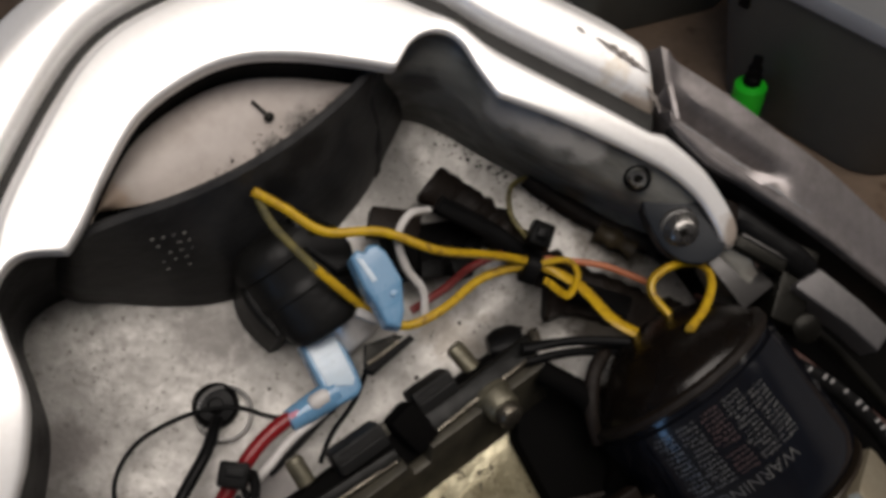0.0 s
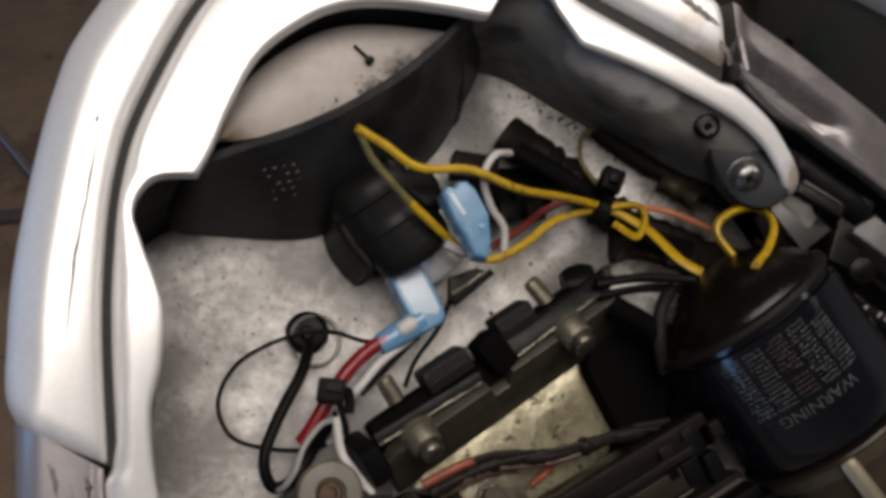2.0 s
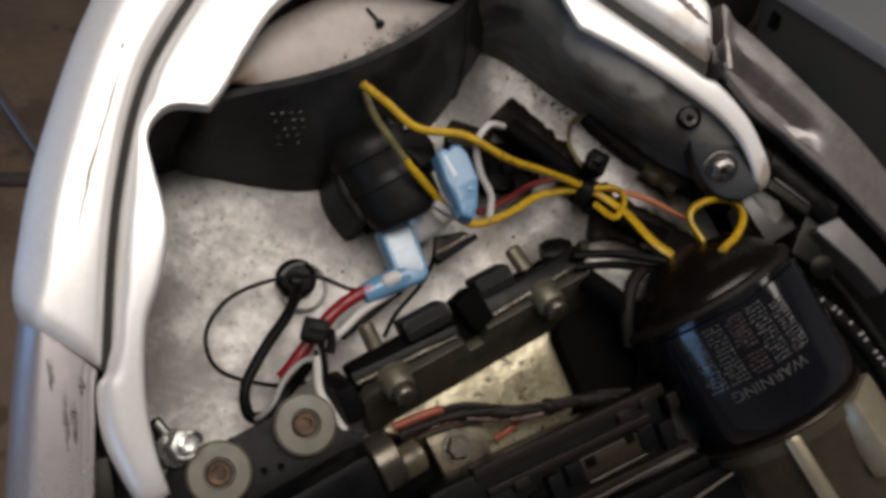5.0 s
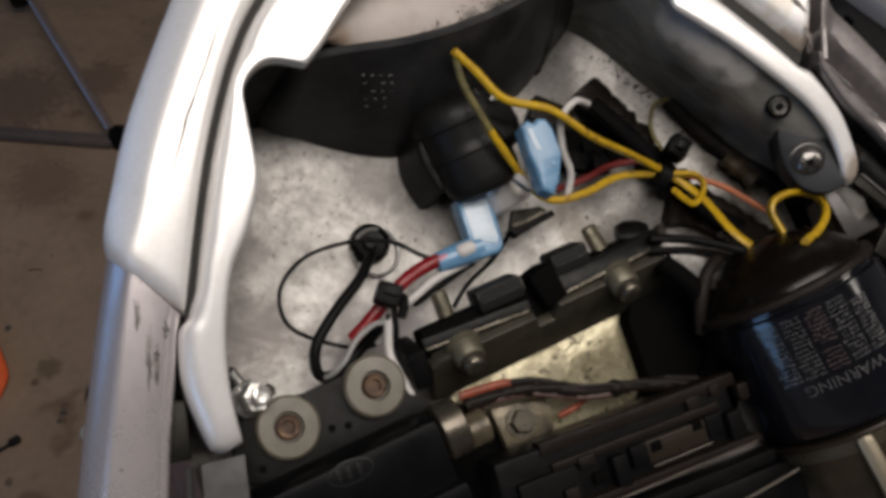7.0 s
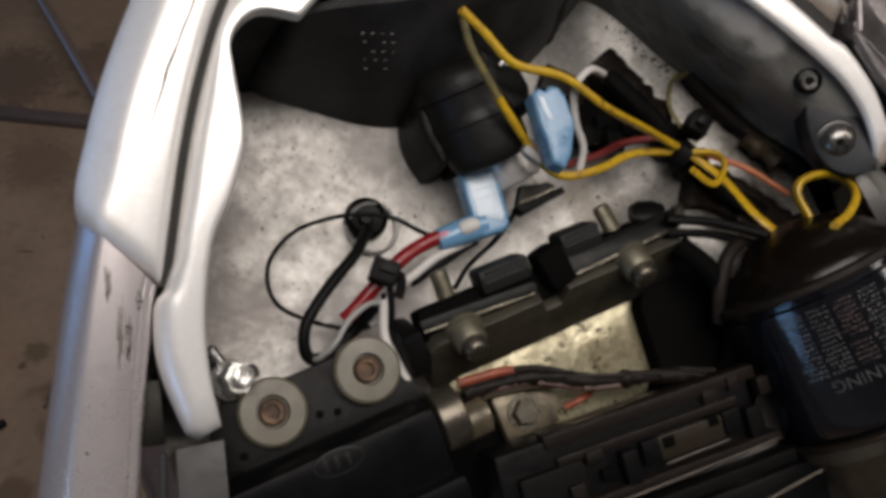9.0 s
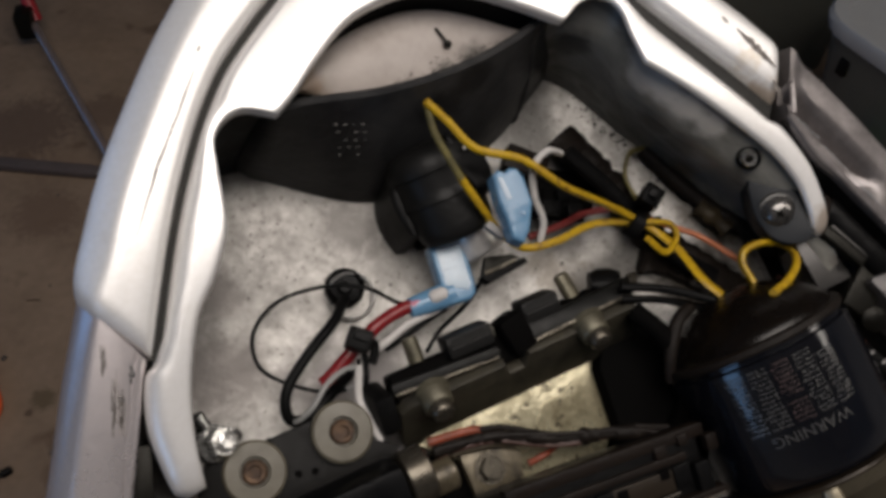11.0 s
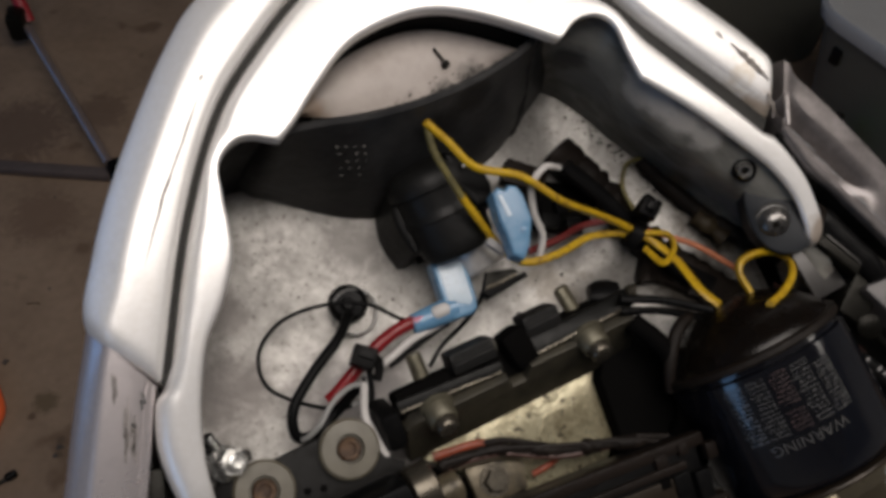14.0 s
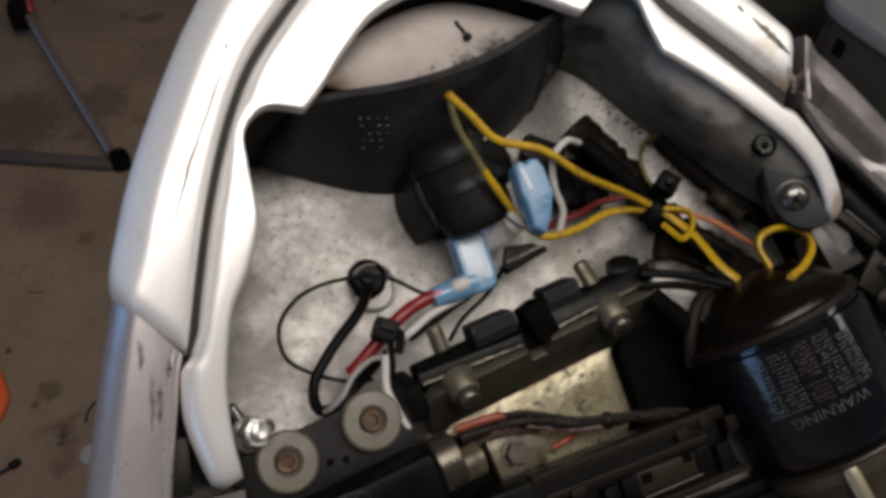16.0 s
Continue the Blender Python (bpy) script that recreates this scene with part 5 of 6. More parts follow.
for p, a in (((-0.0266, -0.0345, -0.0575), (-0.04, 0.99, 0.12)), ((0.0388, -0.0300, -0.0545), (-0.22, 0.96, 0.12))):
    stud = part("stud", lathe(p, a, [(0, 0.0030), (0.0112, 0.0030), (0.0122, 0.0024), (0.0123, 0.0005)], 18), COLLARSTEEL, coil, "dull threaded stud")
    bm = bmesh.new()
    for k in range(8):
        lathe(Vector(p) + Vector(a).normalized() * (0.0020 + 0.0011 * k), a, [(0, 0.0029), (0.0004, 0.0033), (0.0008, 0.0029)], 16, bm, caps=False)
    part("thread", bm, COLLARSTEEL, stud, "rolled thread")
for p in ((-0.0276, -0.0496, -0.0440), (0.0374, -0.0448, -0.0430)):
    bolt = part("bolt_shank", lathe(Vector(p) - front * 0.008, front, [(0, 0.0068), (0.0015, 0.0068), (0.0020, 0.0060), (0.0072, 0.0056), (0.0080, 0.0050)], 24), COLLARSTEEL, coil, "olive plated bolt collar")
    part("bolt_head", lathe(Vector(p), front, [(0, 0.0043), (0.0030, 0.0043), (0.0040, 0.0037), (0.0043, 0.0026), (0.0044, 0.0004)], 22), CLAMP, bolt, "bright round bolt end")

# ---- passivated base plate under the bracket ----
plate = solo("base_plate", slab([(-0.034, -0.0600), (-0.010, -0.0525), (0.0400, -0.0480), (0.0470, -0.0505), (0.0506, -0.0560), (0.0500, -0.0610), (0.0518, -0.0655), (0.0505, -0.0715), (0.0450, -0.0840), (0.0330, -0.0890), (0.0150, -0.0910), (-0.0010, -0.0880), (-0.0200, -0.0720)], -0.068, -0.073, 0.001), GOLD, "speckled golden passivated steel plate", "plate", base=(0.02, -0.06, -0.07))

# ---- mounting plate with bushes ----
mount = thing("mounting_plate", "black mounting plate with two nylon bushes", "mounting plate", base=(-0.078, -0.05, -0.06))
part("bar", slab([(-0.1130, -0.0460), (-0.1060, -0.0395), (-0.0883, -0.0402), (-0.0703, -0.0390), (-0.0600, -0.0380), (-0.0545, -0.0430), (-0.0506, -0.0530), (-0.0440, -0.0575), (-0.0480, -0.0620), (-0.0980, -0.0660), (-0.1120, -0.0620)], -0.050, -0.056, 0.0012), DUSTSHADE, mount)
for p, q in (((-0.0622, -0.0462, -0.0505), 0), ((-0.0938, -0.0490, -0.0505), 1)):
    bush = part("bush", lathe(p, (0, 0, 1), [(0, 0.0106), (0.0045, 0.0106), (0.0056, 0.0097), (0.0058, 0.0052), (0.0026, 0.0048), (0.0024, 0.0008)], 36), BUSH, mount, "off-white nylon bush")
    part("bolt", lathe(Vector(p) + Vector((0, 0, 0.0026)), (0, 0, 1), [(0, 0.0042), (0.0016, 0.0042), (0.0023, 0.0035), (0.0022, 0.0023), (0.0004, 0.0021), (0.0003, 0.0002)], 24), RUST, bush, "rusty socket bolt")
for u, v in ((-0.0800, -0.0545), (-0.0745, -0.0555), (-0.1055, -0.0590), (-0.0865, -0.0420)):
    part("hole", lathe((u, v, -0.0502), (0, 0, 1), [(0, 0.0013), (0.0004, 0.0013)], 14), MATTBLACK, mount)

# ---- long black unit with clamp ring ----
unit = thing("coil_unit", "long black moulded coil unit with steel clamp", "coil", base=(-0.08, -0.075, -0.05))
ua, ub = Vector((-0.1180, -0.0740, -0.046)), Vector((-0.0480, -0.0690, -0.044))
ud = (ub - ua).normalized()
part("body", block((ua + ub) / 2 + Vector((0, -0.004, 0)), ((ub - ua).length, 0.026, 0.020), ud, (0, 1, 0.25), 0.0042), UNITBLACK, unit)
part("seat", slab([(-0.052, -0.0600), (-0.036, -0.0605), (-0.0215, -0.0722), (-0.0010, -0.0805), (0.0, -0.1000), (-0.052, -0.1000)], -0.0675, -0.0745, 0.001), MATTBLACK, unit, "black seat under the clamp")
part("step", block((ua + ub) / 2 + Vector((0.004, -0.020, 0.003)), ((ub - ua).length * 0.95, 0.012, 0.016), ud, (0, 1, 0.25), 0.003), UNITBLACK, unit)
part("ring", lathe(ub + ud * 0.000, ud, [(0, 0.0088), (0.0008, 0.0100), (0.0085, 0.0100), (0.0092, 0.0088), (0.0094, 0.004)], 30), CLAMP, unit, "grey steel clamp ring")
part("neck", lathe(ub + Vector((0.002, -0.004, -0.004)), ud, [(0, 0.0060), (0.016, 0.0060), (0.017, 0.004)], 20), DIRTYGOLD, unit, "brassy neck")
oval = [(-0.0815 + 0.0075 * math.cos(k * math.pi / 10), -0.0690 + 0.0036 * math.sin(k * math.pi / 10)) for k in range(21)]
bm = tube([Vector((x, y, -0.0330 + 0.25 * (y + 0.069) + 0.03 * (x + 0.0815))) for x, y in oval], 0.00032, 6, 2)
for k in (-0.0040, -0.0006, 0.0030):
    block((-0.0815 + k, -0.0690, -0.0330 + 0.03 * k), (0.0012, 0.0040, 0.0006), ud, (0, 1, 0.25), 0.0002, bm)
part("moulded_mark", bm, material("moulded_black", (0.009, 0.009, 0.0085), 0.45, second=(0.005, 0.005, 0.005)), unit, "oval moulded maker mark")

# ---- clamp tab and bolt ----
tab = thing("clamp_tab", "brassy clamp tab with a hexagon bolt", "clamp", base=(-0.012, -0.0765, -0.068))
part("tab", slab([(-0.0225, -0.0690), (-0.0195, -0.0670), (-0.0030, -0.0700), (-0.0000, -0.0745), (-0.0020, -0.0835), (-0.0215, -0.0850)], -0.0600, -0.0640, 0.0006), DIRTYGOLD, tab)
bolt = part("bolt", lathe((-0.0135, -0.0765, -0.0600), (0, 0, 1), [(0, 0.0058), (0.0008, 0.0058)], 24), CLAMP, tab)
part("head", hexagon((-0.0135, -0.0765, -0.0594), (0, 0, 1), 0.0082, 0.0034), CLAMP, bolt)
part("riser", block((-0.012, -0.076, -0.067), (0.016, 0.012, 0.008)), DIRTYGOLD, tab)
wire("orange_wire", "short orange wires behind the clamp ring", DIRTYORANGE, 0.0016, [(-0.0330, -0.0600, -0.056), (-0.0191, -0.0609, -0.054), (-0.0096, -0.0633, -0.056)])
wire("orange_wire", "bare-ended orange wire by the clamp tab", DIRTYORANGE, 0.0012, [(0.002, -0.0800, -0.062), (0.0085, -0.0790, -0.06), (0.0150, -0.0780, -0.064)])
loom_pts = [(-0.0320, -0.0640, -0.056), (-0.0109, -0.0655, -0.054), (0.0109, -0.0742, -0.052), (0.0372, -0.0814, -0.05), (0.0520, -0.0872, -0.05)]
loom = thing("brown_loom", "brown taped loom across the base plate", "loom", base=loom_pts[2])
part("loom", tube(loom_pts, 0.0021, 12, 12, wobble=0.5), SLEEVE, loom)
for k, (du, dv, dn, r, mat) in enumerate(((0.002, 0.0020, 0.0004, 0.0011, SLEEVE), (0.000, -0.0022, 0.0002, 0.0010, BROWNWIRE), (0.003, -0.0036, -0.0012, 0.0009, OLIVETAPE), (0.001, 0.0004, 0.0018, 0.0010, BROWN))):
    part("strand", tube([(u + du, v + dv * (1 - 0.5 * i / 4) + 0.0010 * math.sin(2.1 * i + k), n + dn) for i, (u, v, n) in enumerate(loom_pts)], r, 8, 8, wobble=0.2), mat, loom, "loose grimy strand")
run = resample(spline(loom_pts, 8), 50)
for k in (10, 19, 30, 38):
    part("tape_wrap", tube([run[k], run[k + 2], run[k + 4]], 0.0027, 12, 4, wobble=0.4), BROWN, loom, "turn of dark tape")

# ---- connector rack ----
rack = thing("connector_block", "oily black connector block with brown rails", "connector block", base=(0.012, -0.095, -0.06))
ba, bd = Vector((0.010, -0.0965, -0.046)), Vector((0.96, -0.03, 0.02)).normalized()
bv = (0, 1, 0.15)
part("body", block(ba, (0.092, 0.024, 0.018), bd, bv, 0.002), RUBBER, rack)
part("rail", block(ba + Vector((0.010, 0.0100, 0.0085)), (0.078, 0.0045, 0.007), bd, bv, 0.0008), BROWN, rack)
part("rail", block(ba + Vector((0.006, 0.0030, 0.0095)), (0.066, 0.0030, 0.005), bd, bv, 0.0008), BROWN, rack)
part("slot_plate", block(ba + Vector((0.020, -0.0045, 0.0090)), (0.024, 0.0080, 0.0030), bd, bv, 0.0006), SLOTBROWN, rack, "dull brown slot plate")
part("slot", block(ba + Vector((0.0355, -0.0040, 0.0098)), (0.0065, 0.0075, 0.0040), bd, bv, 0.0006), RUBBER, rack)
part("slot", block(ba + Vector((0.0045, -0.0035, 0.0098)), (0.0065, 0.0075, 0.0040), bd, bv, 0.0006), RUBBER, rack)
part("clasp", block(ba + Vector((0.0430, -0.0070, 0.0095)), (0.0060, 0.0110, 0.0075), bd, bv, 0.0010), BLACK, rack)
part("clasp", block(ba + Vector((-0.0040, -0.0060, 0.0095)), (0.0055, 0.0120, 0.0070), bd, bv, 0.0010), BLACK, rack)
part("rail", block(ba + Vector((0.014, -0.0125, 0.0085)), (0.072, 0.0032, 0.008), bd, bv, 0.0008), BROWN, rack)
part("rail", block(ba + Vector((0.006, -0.0200, 0.0060)), (0.096, 0.0045, 0.009), bd, bv, 0.0010), BLACK, rack)
part("step", block(ba + Vector((-0.030, -0.0060, 0.0075)), (0.022, 0.0180, 0.0060), bd, bv, 0.0014), BLACK, rack)
part("tail", block(ba + Vector((0.01, -0.038, -0.006)), (0.11, 0.028, 0.02), bd, (0, 1, 0.1), 0.002), RUBBER, rack)
for u, v, w, d, h in ((0.0300, 0.0060, 0.0050, 0.0050, 0.0050), (0.0395, 0.0075, 0.0040, 0.0042, 0.0060), (-0.0150, 0.0020, 0.0060, 0.0040, 0.0045), (-0.0240, -0.0070, 0.0050, 0.0060, 0.0050), (0.0505, 0.0030, 0.0046, 0.0060, 0.0050)):
    part("tooth", block(ba + Vector((u, v, 0.0105)), (w, d, h), bd, bv, 0.0008), BROWN, rack, "small moulded clip tooth")
for u, v in ((0.0115, -0.0030), (0.0290, -0.0020), (-0.0120, -0.0050)):
    part("socket", block(ba + Vector((u, v, 0.0104)), (0.0042, 0.0036, 0.0016), bd, bv, 0.0003), MATTBLACK, rack, "square black socket")
# thin lighter brown strips paint the highlights along these edges
part("lit_edge", tube([ba + Vector((0.0080, -0.0092, 0.0110)), ba + Vector((0.0320, -0.0096, 0.0115))], 0.0004, 6), SLOTBROWN, rack, "lit edge of the slot plate, painted brown")
part("lit_edge", tube([ba + Vector((-0.0180, -0.0140, 0.0128)), ba + Vector((0.0150, -0.0145, 0.0130)), ba + Vector((0.0480, -0.0150, 0.0132))], 0.0004, 6), SLOTBROWN, rack, "lit edge of the rail, painted brown")
part("edge_strip", tube([(0.038, -0.1275, -0.029), (0.066, -0.1250, -0.0275)], 0.0006, 6), SLOTBROWN, rack, "thin brown edge strip")

# ---- black fill that stands in for cavity shade beside the motor ----
arm = thing("cavity_fill", "black fill for the shaded cavity between motor and bracket", "mount", base=(0.06, -0.07, -0.06))
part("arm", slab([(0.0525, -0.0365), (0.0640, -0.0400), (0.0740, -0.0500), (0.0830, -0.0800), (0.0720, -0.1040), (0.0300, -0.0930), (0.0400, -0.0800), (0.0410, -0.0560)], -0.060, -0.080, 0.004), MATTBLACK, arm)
part("rib", tube([(0.0560, -0.0400, -0.046), (0.0640, -0.0560, -0.044), (0.0660, -0.0780, -0.050), (0.0620, -0.0880, -0.060)], 0.0040, 12), MATTBLACK, arm)
part("hood", tube([(0.0800, -0.0460, -0.046), (0.0700, -0.0500, -0.042), (0.0630, -0.0600, -0.043), (0.0615, -0.0700, -0.048)], 0.0026, 12), SLEEVE, arm)

# ---- starter motor ----
MR = 0.0352
mc, md = Vector((0.0982, -0.0882, -0.0400)), Vector((0.140, -0.976, -0.060)).normalized()
ma = Vector((0, 0, 1)) - md * md.z
ma.normalize()
mb = md.cross(ma)
PIVOT = mc
motor = thing("starter_motor", "dark blue-black starter motor with a warning label", "motor", base=tuple(mc + md * 0.02))
part("casing", lathe(mc - md * 0.0265, md, [(0, MR - 0.004), (0.0010, MR - 0.0018), (0.0020, MR - 0.0010), (0.0040, MR - 0.0010), (0.0046, MR - 0.0018), (0.0054, MR - 0.0018), (0.0062, MR), (0.0440, MR), (0.0485, MR - 0.0008), (0.0515, MR - 0.0026), (0.0530, MR - 0.0050)], 72), MOTOR, motor, "glossy dark casing")
part("cap", lathe(mc - md * 0.0265, -md, [(-0.001, MR - 0.003), (0.0008, MR - 0.0032), (0.0030, MR - 0.0046), (0.0056, MR - 0.0068), (0.0085, MR - 0.0098), (0.0112, MR - 0.0136), (0.0136, MR - 0.0186), (0.0154, MR - 0.0246), (0.0164, MR - 0.0300), (0.0168, 0.002)], 64), MOTORCAP, motor, "worn brown-black domed end cap")
part("rim_bead", lathe(mc - md * 0.0262, md, [(0, MR - 0.0020), (0.0006, MR - 0.0002), (0.0024, MR + 0.0001), (0.0032, MR - 0.0004)], 72), SLEEVE, motor, "rolled casing bead")
part("rear_flange", lathe(mc + md * 0.0262, md, [(0, MR - 0.0070), (0.0006, MR - 0.0030), (0.0070, MR - 0.0034), (0.0080, MR - 0.0046), (0.030, MR - 0.009), (0.05, MR - 0.013)], 56), CASE, motor, "greasy gear housing")
part("housing_lip", lathe(mc + md * 0.0262, md, [(0, MR - 0.0042), (0.0004, MR - 0.0018), (0.0012, MR - 0.0014), (0.0020, MR - 0.0020)], 64), SLOTBROWN, motor, "greasy edge of the housing")
for ang, wid, far in ((-30, 0.026, 0.044), (34, 0.0060, 0.043)):
    c = mc + md * far + (ma * math.cos(radians(ang)) + mb * math.sin(radians(ang))) * (MR - 0.006)
    part("housing_rib", block(c, (0.030, wid, 0.010), md, mb * math.cos(radians(ang)) - ma * math.sin(radians(ang)), 0.0030), RIBGOLD, motor, "pale gold housing rib")


def on_motor(s, angle, lift=0.00025):
    """A place on the casing: metres along it, degrees round it from the side that faces out of the machine."""
    a = radians(angle)
    return mc + md * s + (ma * math.cos(a) + mb * math.sin(a)) * (MR + lift)


def curved_bar(bm, s0, s1, a0, a1, steps=4):
    lo = [bm.verts.new(on_motor(s0, a0 + (a1 - a0) * k / steps)) for k in range(steps + 1)]
    hi = [bm.verts.new(on_motor(s1, a0 + (a1 - a0) * k / steps)) for k in range(steps + 1)]
    for k in range(steps):
        bm.faces.new((lo[k], lo[k + 1], hi[k + 1], hi[k]))


TEXT_DIR = 1
LA0, LA1 = -6.0, 60.5
rnd = random.Random(4)
for col in range(5):
    bm = bmesh.new()
    c0 = LA0 + (LA1 - LA0) * col / 5 + 1.0
    for row in range(14):
        s = -0.0184 + row * 0.00160
        if col == 0 and row < 2 or rnd.random() < 0.04:
            continue
        a = c0
        end = c0 + (LA1 - LA0) / 5 - 1.2 - rnd.random() * 2.5
        while a < end:
            w = min(end - a, 0.5 + rnd.random() * 1.6)
            curved_bar(bm, s + 0.0004 * rnd.random(), s + 0.0007 + 0.0005 * rnd.random(), a, a + w, 1)
            a += w + 0.35 + (1.6 if rnd.random() < 0.12 else 0.6) * rnd.random()
    part("print_column", bm, REDPRINT if col == 2 else PRINT, motor, "reddish column of unreadable print" if col == 2 else "column of unreadable small print")
curve = bpy.data.curves.new("warning_text", "FONT")
curve.body, curve.size, curve.align_x = "WARNING", 0.0061, "CENTER"
text_ob = bpy.data.objects.new("warning_text", curve)
scene.collection.objects.link(text_ob)
bpy.context.view_layer.update()
text_mesh = bpy.data.meshes.new_from_object(text_ob.evaluated_get(bpy.context.evaluated_depsgraph_get()))
bpy.data.objects.remove(text_ob)
bm = bmesh.new()
bm.from_mesh(text_mesh)
bpy.data.meshes.remove(text_mesh)
bmesh.ops.subdivide_edges(bm, edges=[e for e in bm.edges if e.calc_length() > 0.0015], cuts=2)
for v in bm.verts:
    v.co = on_motor(0.0054 + v.co.y * 0.9, 26.5 + TEXT_DIR * math.degrees(v.co.x * 0.98 / MR), 0.0003)
part("warning_text", bm, PRINT, motor, "raised white word WARNING")

PIVOT = None

# printed cable beside the motor
cable_pts = [(0.1120, -0.0640, -0.024), (0.1185, -0.0735, -0.020), (0.1250, -0.0827, -0.020), (0.1315, -0.0936, -0.020), (0.1364, -0.1083, -0.020), (0.1388, -0.1242, -0.020), (0.1392, -0.1400, -0.020)]
cable = thing("printed_cable", "black cable with white printing behind the motor", "cable", base=cable_pts[2])
part("sheath", tube(cable_pts, 0.0030, 12, 8), RUBBER, cable)
bm = bmesh.new()
path = resample(spline(cable_pts, 10), 90)
for i in range(12, 84, 3):
    d = (path[i + 1] - path[i]).normalized()
    side = d.cross(Vector((0.1, -0.2, 1))).normalized()
    up = side.cross(d)
    if rnd.random() < 0.8:
        block(path[i] + up * 0.0030 - side * 0.0002, (0.0009, 0.0026 * (0.5 + 0.5 * rnd.random()), 0.0003), d + side * 0.3, side, 0.0, bm)
part("print", bm, DULLWHITE, cable, "row of unreadable white print")

# ---- far side clutter between wall and panel ----
strut = thing("strut_bracket", "bare grey metal strut bracket", "bracket", base=(0.138, -0.066, -0.02))
part("plate", slab([(0.1207, -0.0371), (0.1348, -0.0364), (0.1395, -0.0566), (0.1237, -0.0582)], -0.028, -0.032, 0.0008), GREYMETAL, strut, "flat bare grey plate")
part("channel", slab([(0.1406, -0.0606), (0.1420, -0.0592), (0.1530, -0.0593), (0.1602, -0.0772), (0.1640, -0.0900), (0.1545, -0.0930), (0.1503, -0.0803)], -0.0200, -0.0300, 0.0010, 3), PALEBOX, strut, "pale grey channel end")
part("bolt", lathe((0.1385, -0.0735, -0.0260), (-0.3, -0.2, 0.9), [(0, 0.0050), (0.0030, 0.0050), (0.0040, 0.0036), (0.0046, 0.0010)], 18), BLACKMETAL, strut, "domed dull bolt")
part("rod", block((0.1366, -0.0446, -0.0225), (0.0195, 0.0052, 0.0044), (0.53, -0.85, 0), (0.85, 0.53, 0), 0.0008), BLACKMETAL, strut, "dark square rod")
part("rod_edge", block((0.1386, -0.0434, -0.0200), (0.0180, 0.0010, 0.0008), (0.53, -0.85, 0), (0.85, 0.53, 0), 0.0002), GREYMETAL, strut, "rubbed bright edge")
part("arm", tube([(0.1370, -0.0280, -0.024), (0.1420, -0.0400, -0.023), (0.1470, -0.0500, -0.023), (0.1505, -0.0580, -0.025)], 0.0050, 14, wobble=0.08), RUBBER, strut, "black curved arm")
part("foot", block((0.1440, -0.0600, -0.0340), (0.012, 0.030, 0.020), (0.6, -0.8, 0), (0.8, 0.6, 0), 0.0014), BLACKMETAL, strut)
part("buffer", lathe((0.1330, -0.0260, -0.0240), (0.2, -0.3, 0.9), [(0, 0.0040), (0.0040, 0.0046), (0.0060, 0.0034), (0.0064, 0.0006)], 16), BROWN, strut, "small brown rubber buffer")
# added black sheet that stands in for the dark gap beside the flange
lin = thing("gap_backing", "added black sheet for the dark gap behind the side panel", "liner", base=(0.15, -0.06, -0.05))
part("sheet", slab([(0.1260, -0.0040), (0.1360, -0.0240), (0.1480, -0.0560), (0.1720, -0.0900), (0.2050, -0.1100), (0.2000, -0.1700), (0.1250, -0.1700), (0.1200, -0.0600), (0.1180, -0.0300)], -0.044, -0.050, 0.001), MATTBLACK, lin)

part("stiffener", tube([(0.1440, -0.0620, -0.0440), (0.1560, -0.0860, -0.0440), (0.1640, -0.1200, -0.0440)], 0.0022, 8), BLACKMETAL, lin, "moulded stiffening rib")

# ---- near-side fixings ----
nut = thing("banjo_nut", "bright steel union nut beside the flange tail", "nut", base=(-0.1035, -0.0345, -0.06))
na = Vector((0.42, -0.10, 0.90)).normalized()
np0 = Vector((-0.1060, -0.0350, -0.0520))
part("collar", lathe(np0, na, [(0, 0.0062), (0.0070, 0.0062), (0.0078, 0.0054), (0.0084, 0.0050)], 26), NEWSTEEL, nut)
part("head", hexagon(np0 + na * 0.0080, na, 0.0098, 0.0052), NEWSTEEL, nut)
part("tip", lathe(np0 + na * 0.0130, na, [(0, 0.0034), (0.0034, 0.0034), (0.0038, 0.0026), (0.0024, 0.0022), (0.0022, 0.0004)], 18), NEWSTEEL, nut)
part("stub", lathe((-0.1050, -0.0300, -0.0450), (-0.30, 0.90, 0.25), [(0, 0.0026), (0.0050, 0.0026), (0.0056, 0.0016)], 14), CHROME, nut, "small side stub")
part("stub", lathe((-0.0985, -0.0360, -0.0430), (0.80, 0.10, 0.50), [(0, 0.0022), (0.0036, 0.0022), (0.0040, 0.0012)], 12), CHROME, nut, "small side stub")

post = thing("guide_rail", "grey metal guide rail below the flange tail", "rail", base=(-0.122, -0.06, -0.04))
part("web", slab([(-0.1241, -0.0499), (-0.1106, -0.0518), (-0.1165, -0.0800), (-0.1310, -0.0800)], -0.0300, -0.0420, 0.0010), GREYPAINT, post, "flat grey face")
part("rod", tube([(-0.1275, -0.0500, -0.034), (-0.1345, -0.0760, -0.040)], 0.0011, 8), CHROME, post)
part("cheek", block((-0.1290, -0.0380, -0.0330), (0.018, 0.010, 0.010), (-0.2, -0.95, 0), (1, -0.2, 0), 0.001), BLACKMETAL, post)

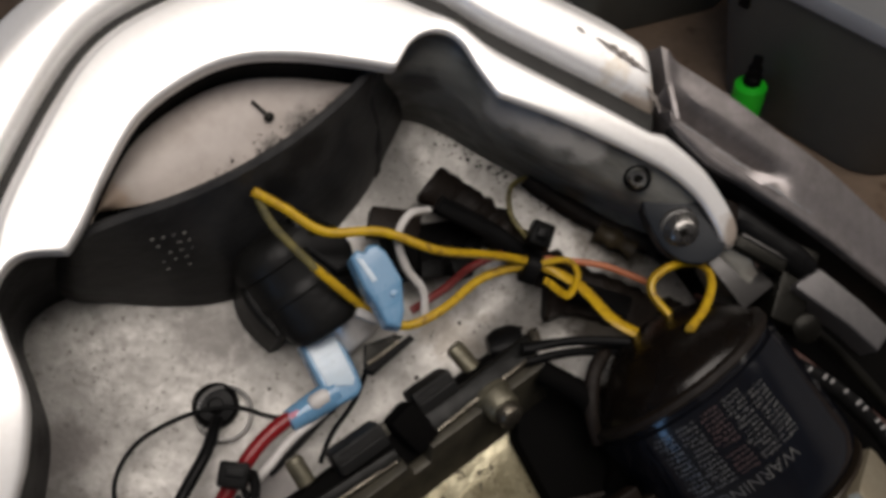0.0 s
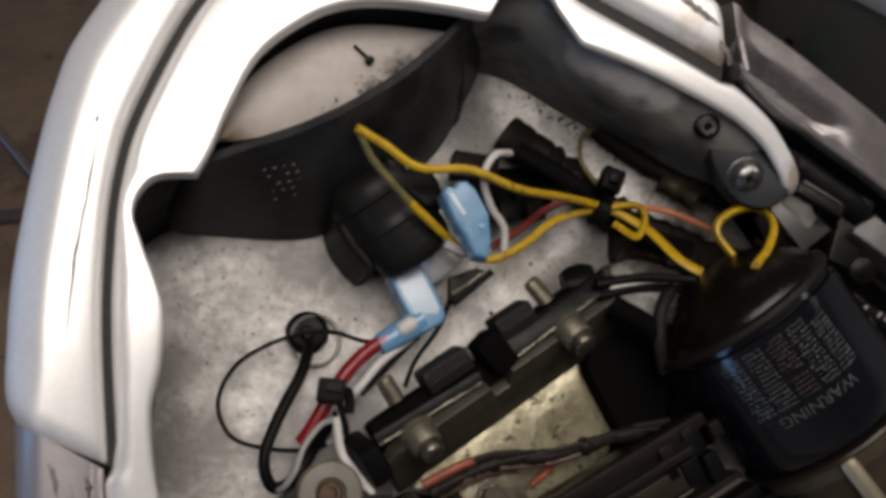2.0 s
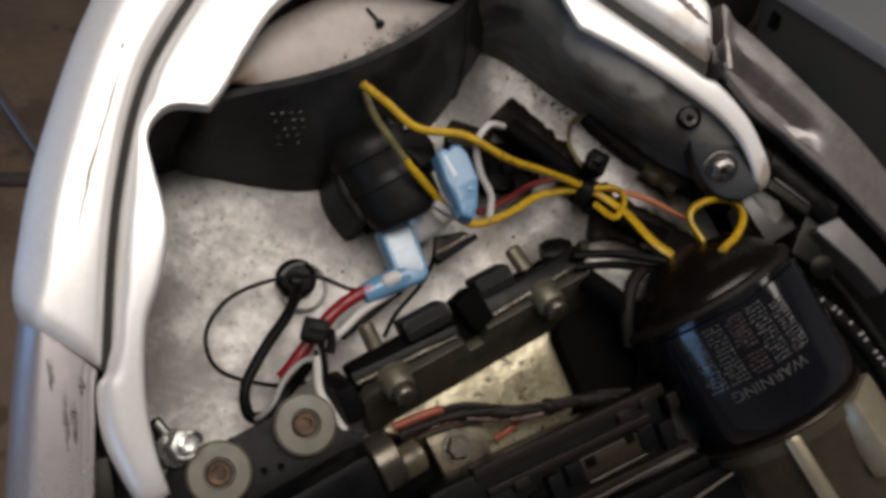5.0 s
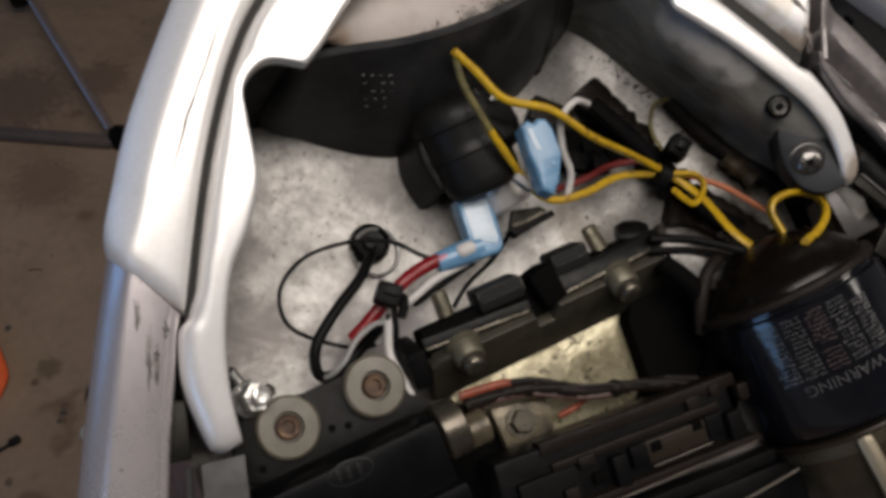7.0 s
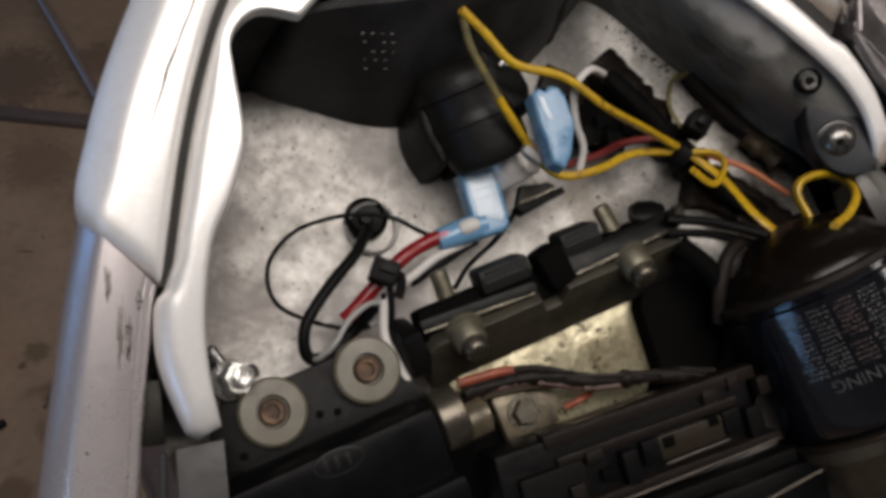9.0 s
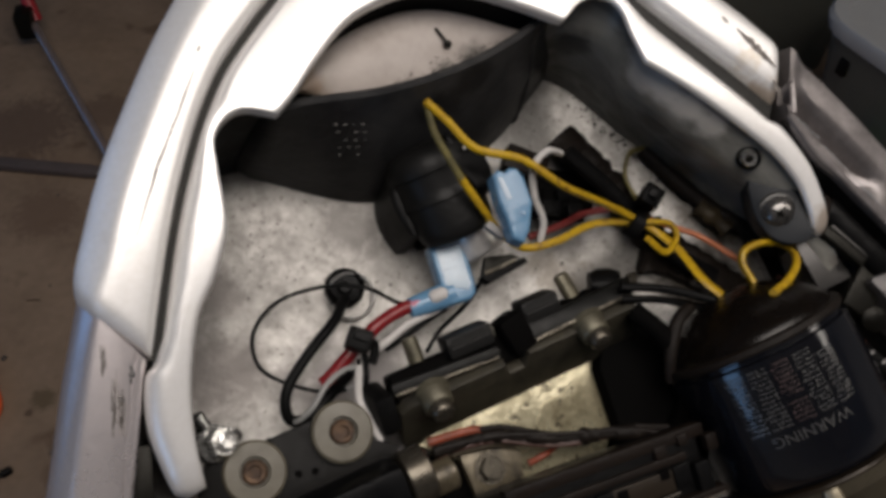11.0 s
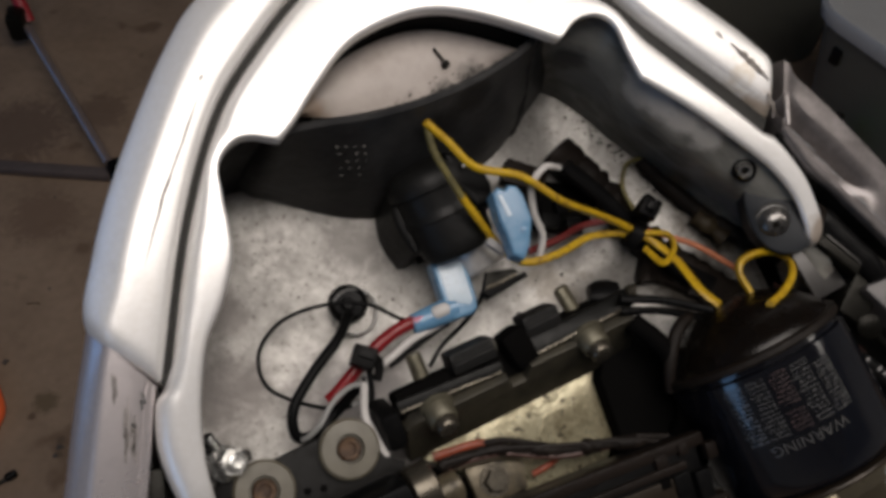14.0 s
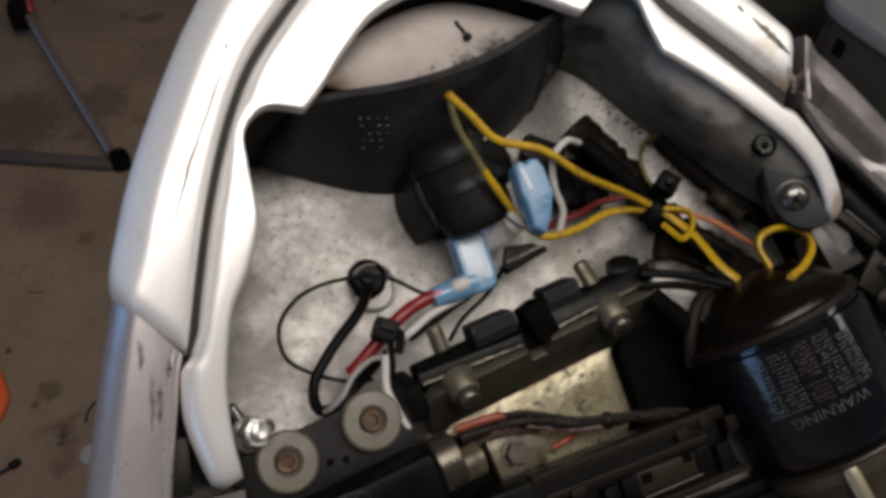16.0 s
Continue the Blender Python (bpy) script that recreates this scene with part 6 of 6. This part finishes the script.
# ---- things on the workshop floor ----
stand = thing("work_stand", "folding stand with chromed leg on the floor", "stand", base=(-0.64, 0.80, 0), m=I4)
tip = Vector((-0.637, 0.800, 0.012))
part("leg", tube([tip + Vector((-0.004, 0.004, 0.010)), (-0.895, 1.055, 0.045)], 0.0072, 14), LEGSTEEL, stand, "dark chromed leg")
part("foot_bar", block(tip + Vector((-0.13, -0.024, -0.002)), (0.265, 0.019, 0.012), (1, 0.13, 0), (0, 1, 0), 0.003), DULLSTEEL, stand, "flat grey foot bar")
part("foot_cap", lathe(tip + Vector((0.008, 0.002, -0.012)), (0, 0, 1), [(0, 0.015), (0.018, 0.015), (0.026, 0.012), (0.028, 0.003)], 16), RUBBER, stand, "black rubber foot")
part("joint", block((-0.915, 1.062, 0.045), (0.030, 0.045, 0.045), (1, 0.4, 0), (0, 1, 0), 0.008), BLACKMETAL, stand, "black hinge joint")
part("upright", tube([(-0.905, 1.075, 0.04), (-0.985, 1.150, 0.20)], 0.011, 12), REDPAINT, stand, "red painted tube")
hose_pts = [(-0.765, 0.518, 0.007), (-0.665, 0.463, 0.007), (-0.607, 0.414, 0.007), (-0.591, 0.384, 0.007), (-0.601, 0.344, 0.007), (-0.685, 0.279, 0.007)]
solo("air_hose", tube(hose_pts, 0.0062, 12), HOSE, "coiled orange hose lying on the floor", "hose", base=(-0.6, 0.4, 0), m=I4)
tool = thing("screwdriver", "thin black tool lying on the floor", "tool", base=(-0.543, 0.324, 0), m=I4)
part("head", lathe((-0.541, 0.325, 0.005), (0.62, 0.78, 0), [(-0.007, 0.003), (-0.005, 0.005), (0.004, 0.005), (0.006, 0.003)], 12), RUBBER, tool)
part("shaft", tube([(-0.544, 0.321, 0.004), (-0.599, 0.255, 0.004)], 0.0024, 8), RUBBER, tool)
wire_pts = [(-0.485, 0.430, 0.002), (-0.493, 0.410, 0.002), (-0.490, 0.392, 0.002)]
solo("wire_scrap", tube(wire_pts, 0.0012, 8), BLACK, "scrap of dark wire on the floor", "scrap", base=wire_pts[1], m=I4)


solo("plastic_cap", lathe((-0.464, 0.355, 0.0), (0, 0, 1), [(0, 0.0135), (0.0030, 0.0135), (0.0036, 0.0128), (0.0034, 0.0118), (0.0012, 0.0112), (0.0010, 0.0005)], 24), LID, "small pale plastic cap on the floor", "cap", base=(-0.464, 0.355, 0), m=I4)
solo("metal_sliver", tube([(-0.6450, 0.5525, 0.001), (-0.6368, 0.5552, 0.002), (-0.6286, 0.5575, 0.001)], 0.0006, 6), BLACKMETAL, "thin dark metal sliver on the floor", "sliver", base=(-0.637, 0.555, 0), m=I4)
for k, (x, y, r) in enumerate(((-0.6288, 0.5835, 0.0018), (-0.6267, 0.4646, 0.0042), (-0.507, 0.3713, 0.0040), (-0.5074, 0.360, 0.0030), (-0.70, 0.74, 0.0022))):
    bm = lathe((x, y, 0.0), (0, 0, 1), [(0, r), (r * 0.35, r * 0.8), (r * 0.5, r * 0.2)], 7)
    for v in bm.verts:
        v.co.x += r * 0.5 * noise.noise(v.co * 260)
        v.co.y += r * 0.5 * noise.noise(v.co * 240 + Vector((3, 1, 0)))
    solo("dirt_crumb", bm, DIRT, "dark crumb of dirt on the floor", "dirt", base=(x, y, 0), m=I4, group="crumbs on the floor")


def tub(label, center, size, height, lid, lean=1.10, turn=0.0):
    """A square moulded tub, wider at the rim, with rounded corners."""
    th = thing("storage_tub", label, "storage tub", base=(center[0], center[1], 0), m=I4, group="grey tubs on the floor")
    c, s = math.cos(radians(turn)), math.sin(radians(turn))

    def ring(z, k, r):
        out = []
        for qx, qy, a0 in ((1, 1, 0), (-1, 1, 90), (-1, -1, 180), (1, -1, 270)):
            for a in range(0, 91, 18):
                x = qx * (size[0] / 2 * k - r) + r * math.cos(radians(a0 + a))
                y = qy * (size[1] / 2 * k - r) + r * math.sin(radians(a0 + a))
                out.append(Vector((center[0] + x * c - y * s, center[1] + x * s + y * c, z)))
        return out
    rr = min(size) * 0.22
    part("shell", loft([ring(0.004, 0.93, rr), ring(0.0, 0.96, rr), ring(0.008, 1.0, rr), ring(height, lean, rr), ring(height, lean - 0.03, rr), ring(0.012, 0.97, rr)], True, True), BIN, th)
    part("rim", loft([ring(height - 0.014, lean + 0.015, rr), ring(height - 0.002, lean + 0.022, rr), ring(height + 0.002, lean + 0.008, rr), ring(height - 0.001, lean - 0.02, rr)], True), BIN, th, "rolled tub rim")
    if lid:
        part("lid", loft([ring(height - 0.012, lean + 0.03, rr), ring(height + 0.004, lean + 0.05, rr), ring(height + 0.012, lean + 0.03, rr), ring(height + 0.012, lean - 0.05, rr), ring(height + 0.006, lean - 0.07, rr)], True, True), LID, th, "pale plastic lid")
        side = Vector((-c, -s, 0)) * (size[0] / 2 * (1 + (lean - 1) * 0.8) - 0.001)
        part("latch", block(Vector((center[0], center[1], height * 0.80)) + side + Vector((s, -c, 0)) * -0.110, (0.012, 0.016, 0.026), (c, s, 0), (-s, c, 0), 0.003), RUBBER, th, "dark latch tab")
    return th


tub("dark grey plastic storage tub with pale lid", (0.588, 1.118, 0), (0.34, 0.30), 0.25, True, 1.2, 41.6)
tub("dark grey plastic storage tub on the floor", (0.235, 1.445, 0), (0.34, 0.34), 0.34, False, 1.08, 20)

bottle = thing("spray_bottle", "green plastic bottle with a black nozzle cap", "bottle", base=(0.387, 1.012, 0), m=I4)
bx = Vector((0.387, 1.012, -0.012))
part("body", lathe(bx, (0, 0, 1), [(0.012, 0.020), (0.015, 0.023), (0.10, 0.023), (0.108, 0.0225), (0.112, 0.014), (0.113, 0.004)], 32), GREEN, bottle)
part("cap", lathe(bx + Vector((0, 0, 0.112)), (0, 0, 1), [(0, 0.0125), (0.012, 0.0125), (0.0135, 0.0105), (0.026, 0.0100), (0.027, 0.0075), (0.043, 0.0070), (0.044, 0.002)], 24), BLACK, bottle, "stepped black nozzle cap")
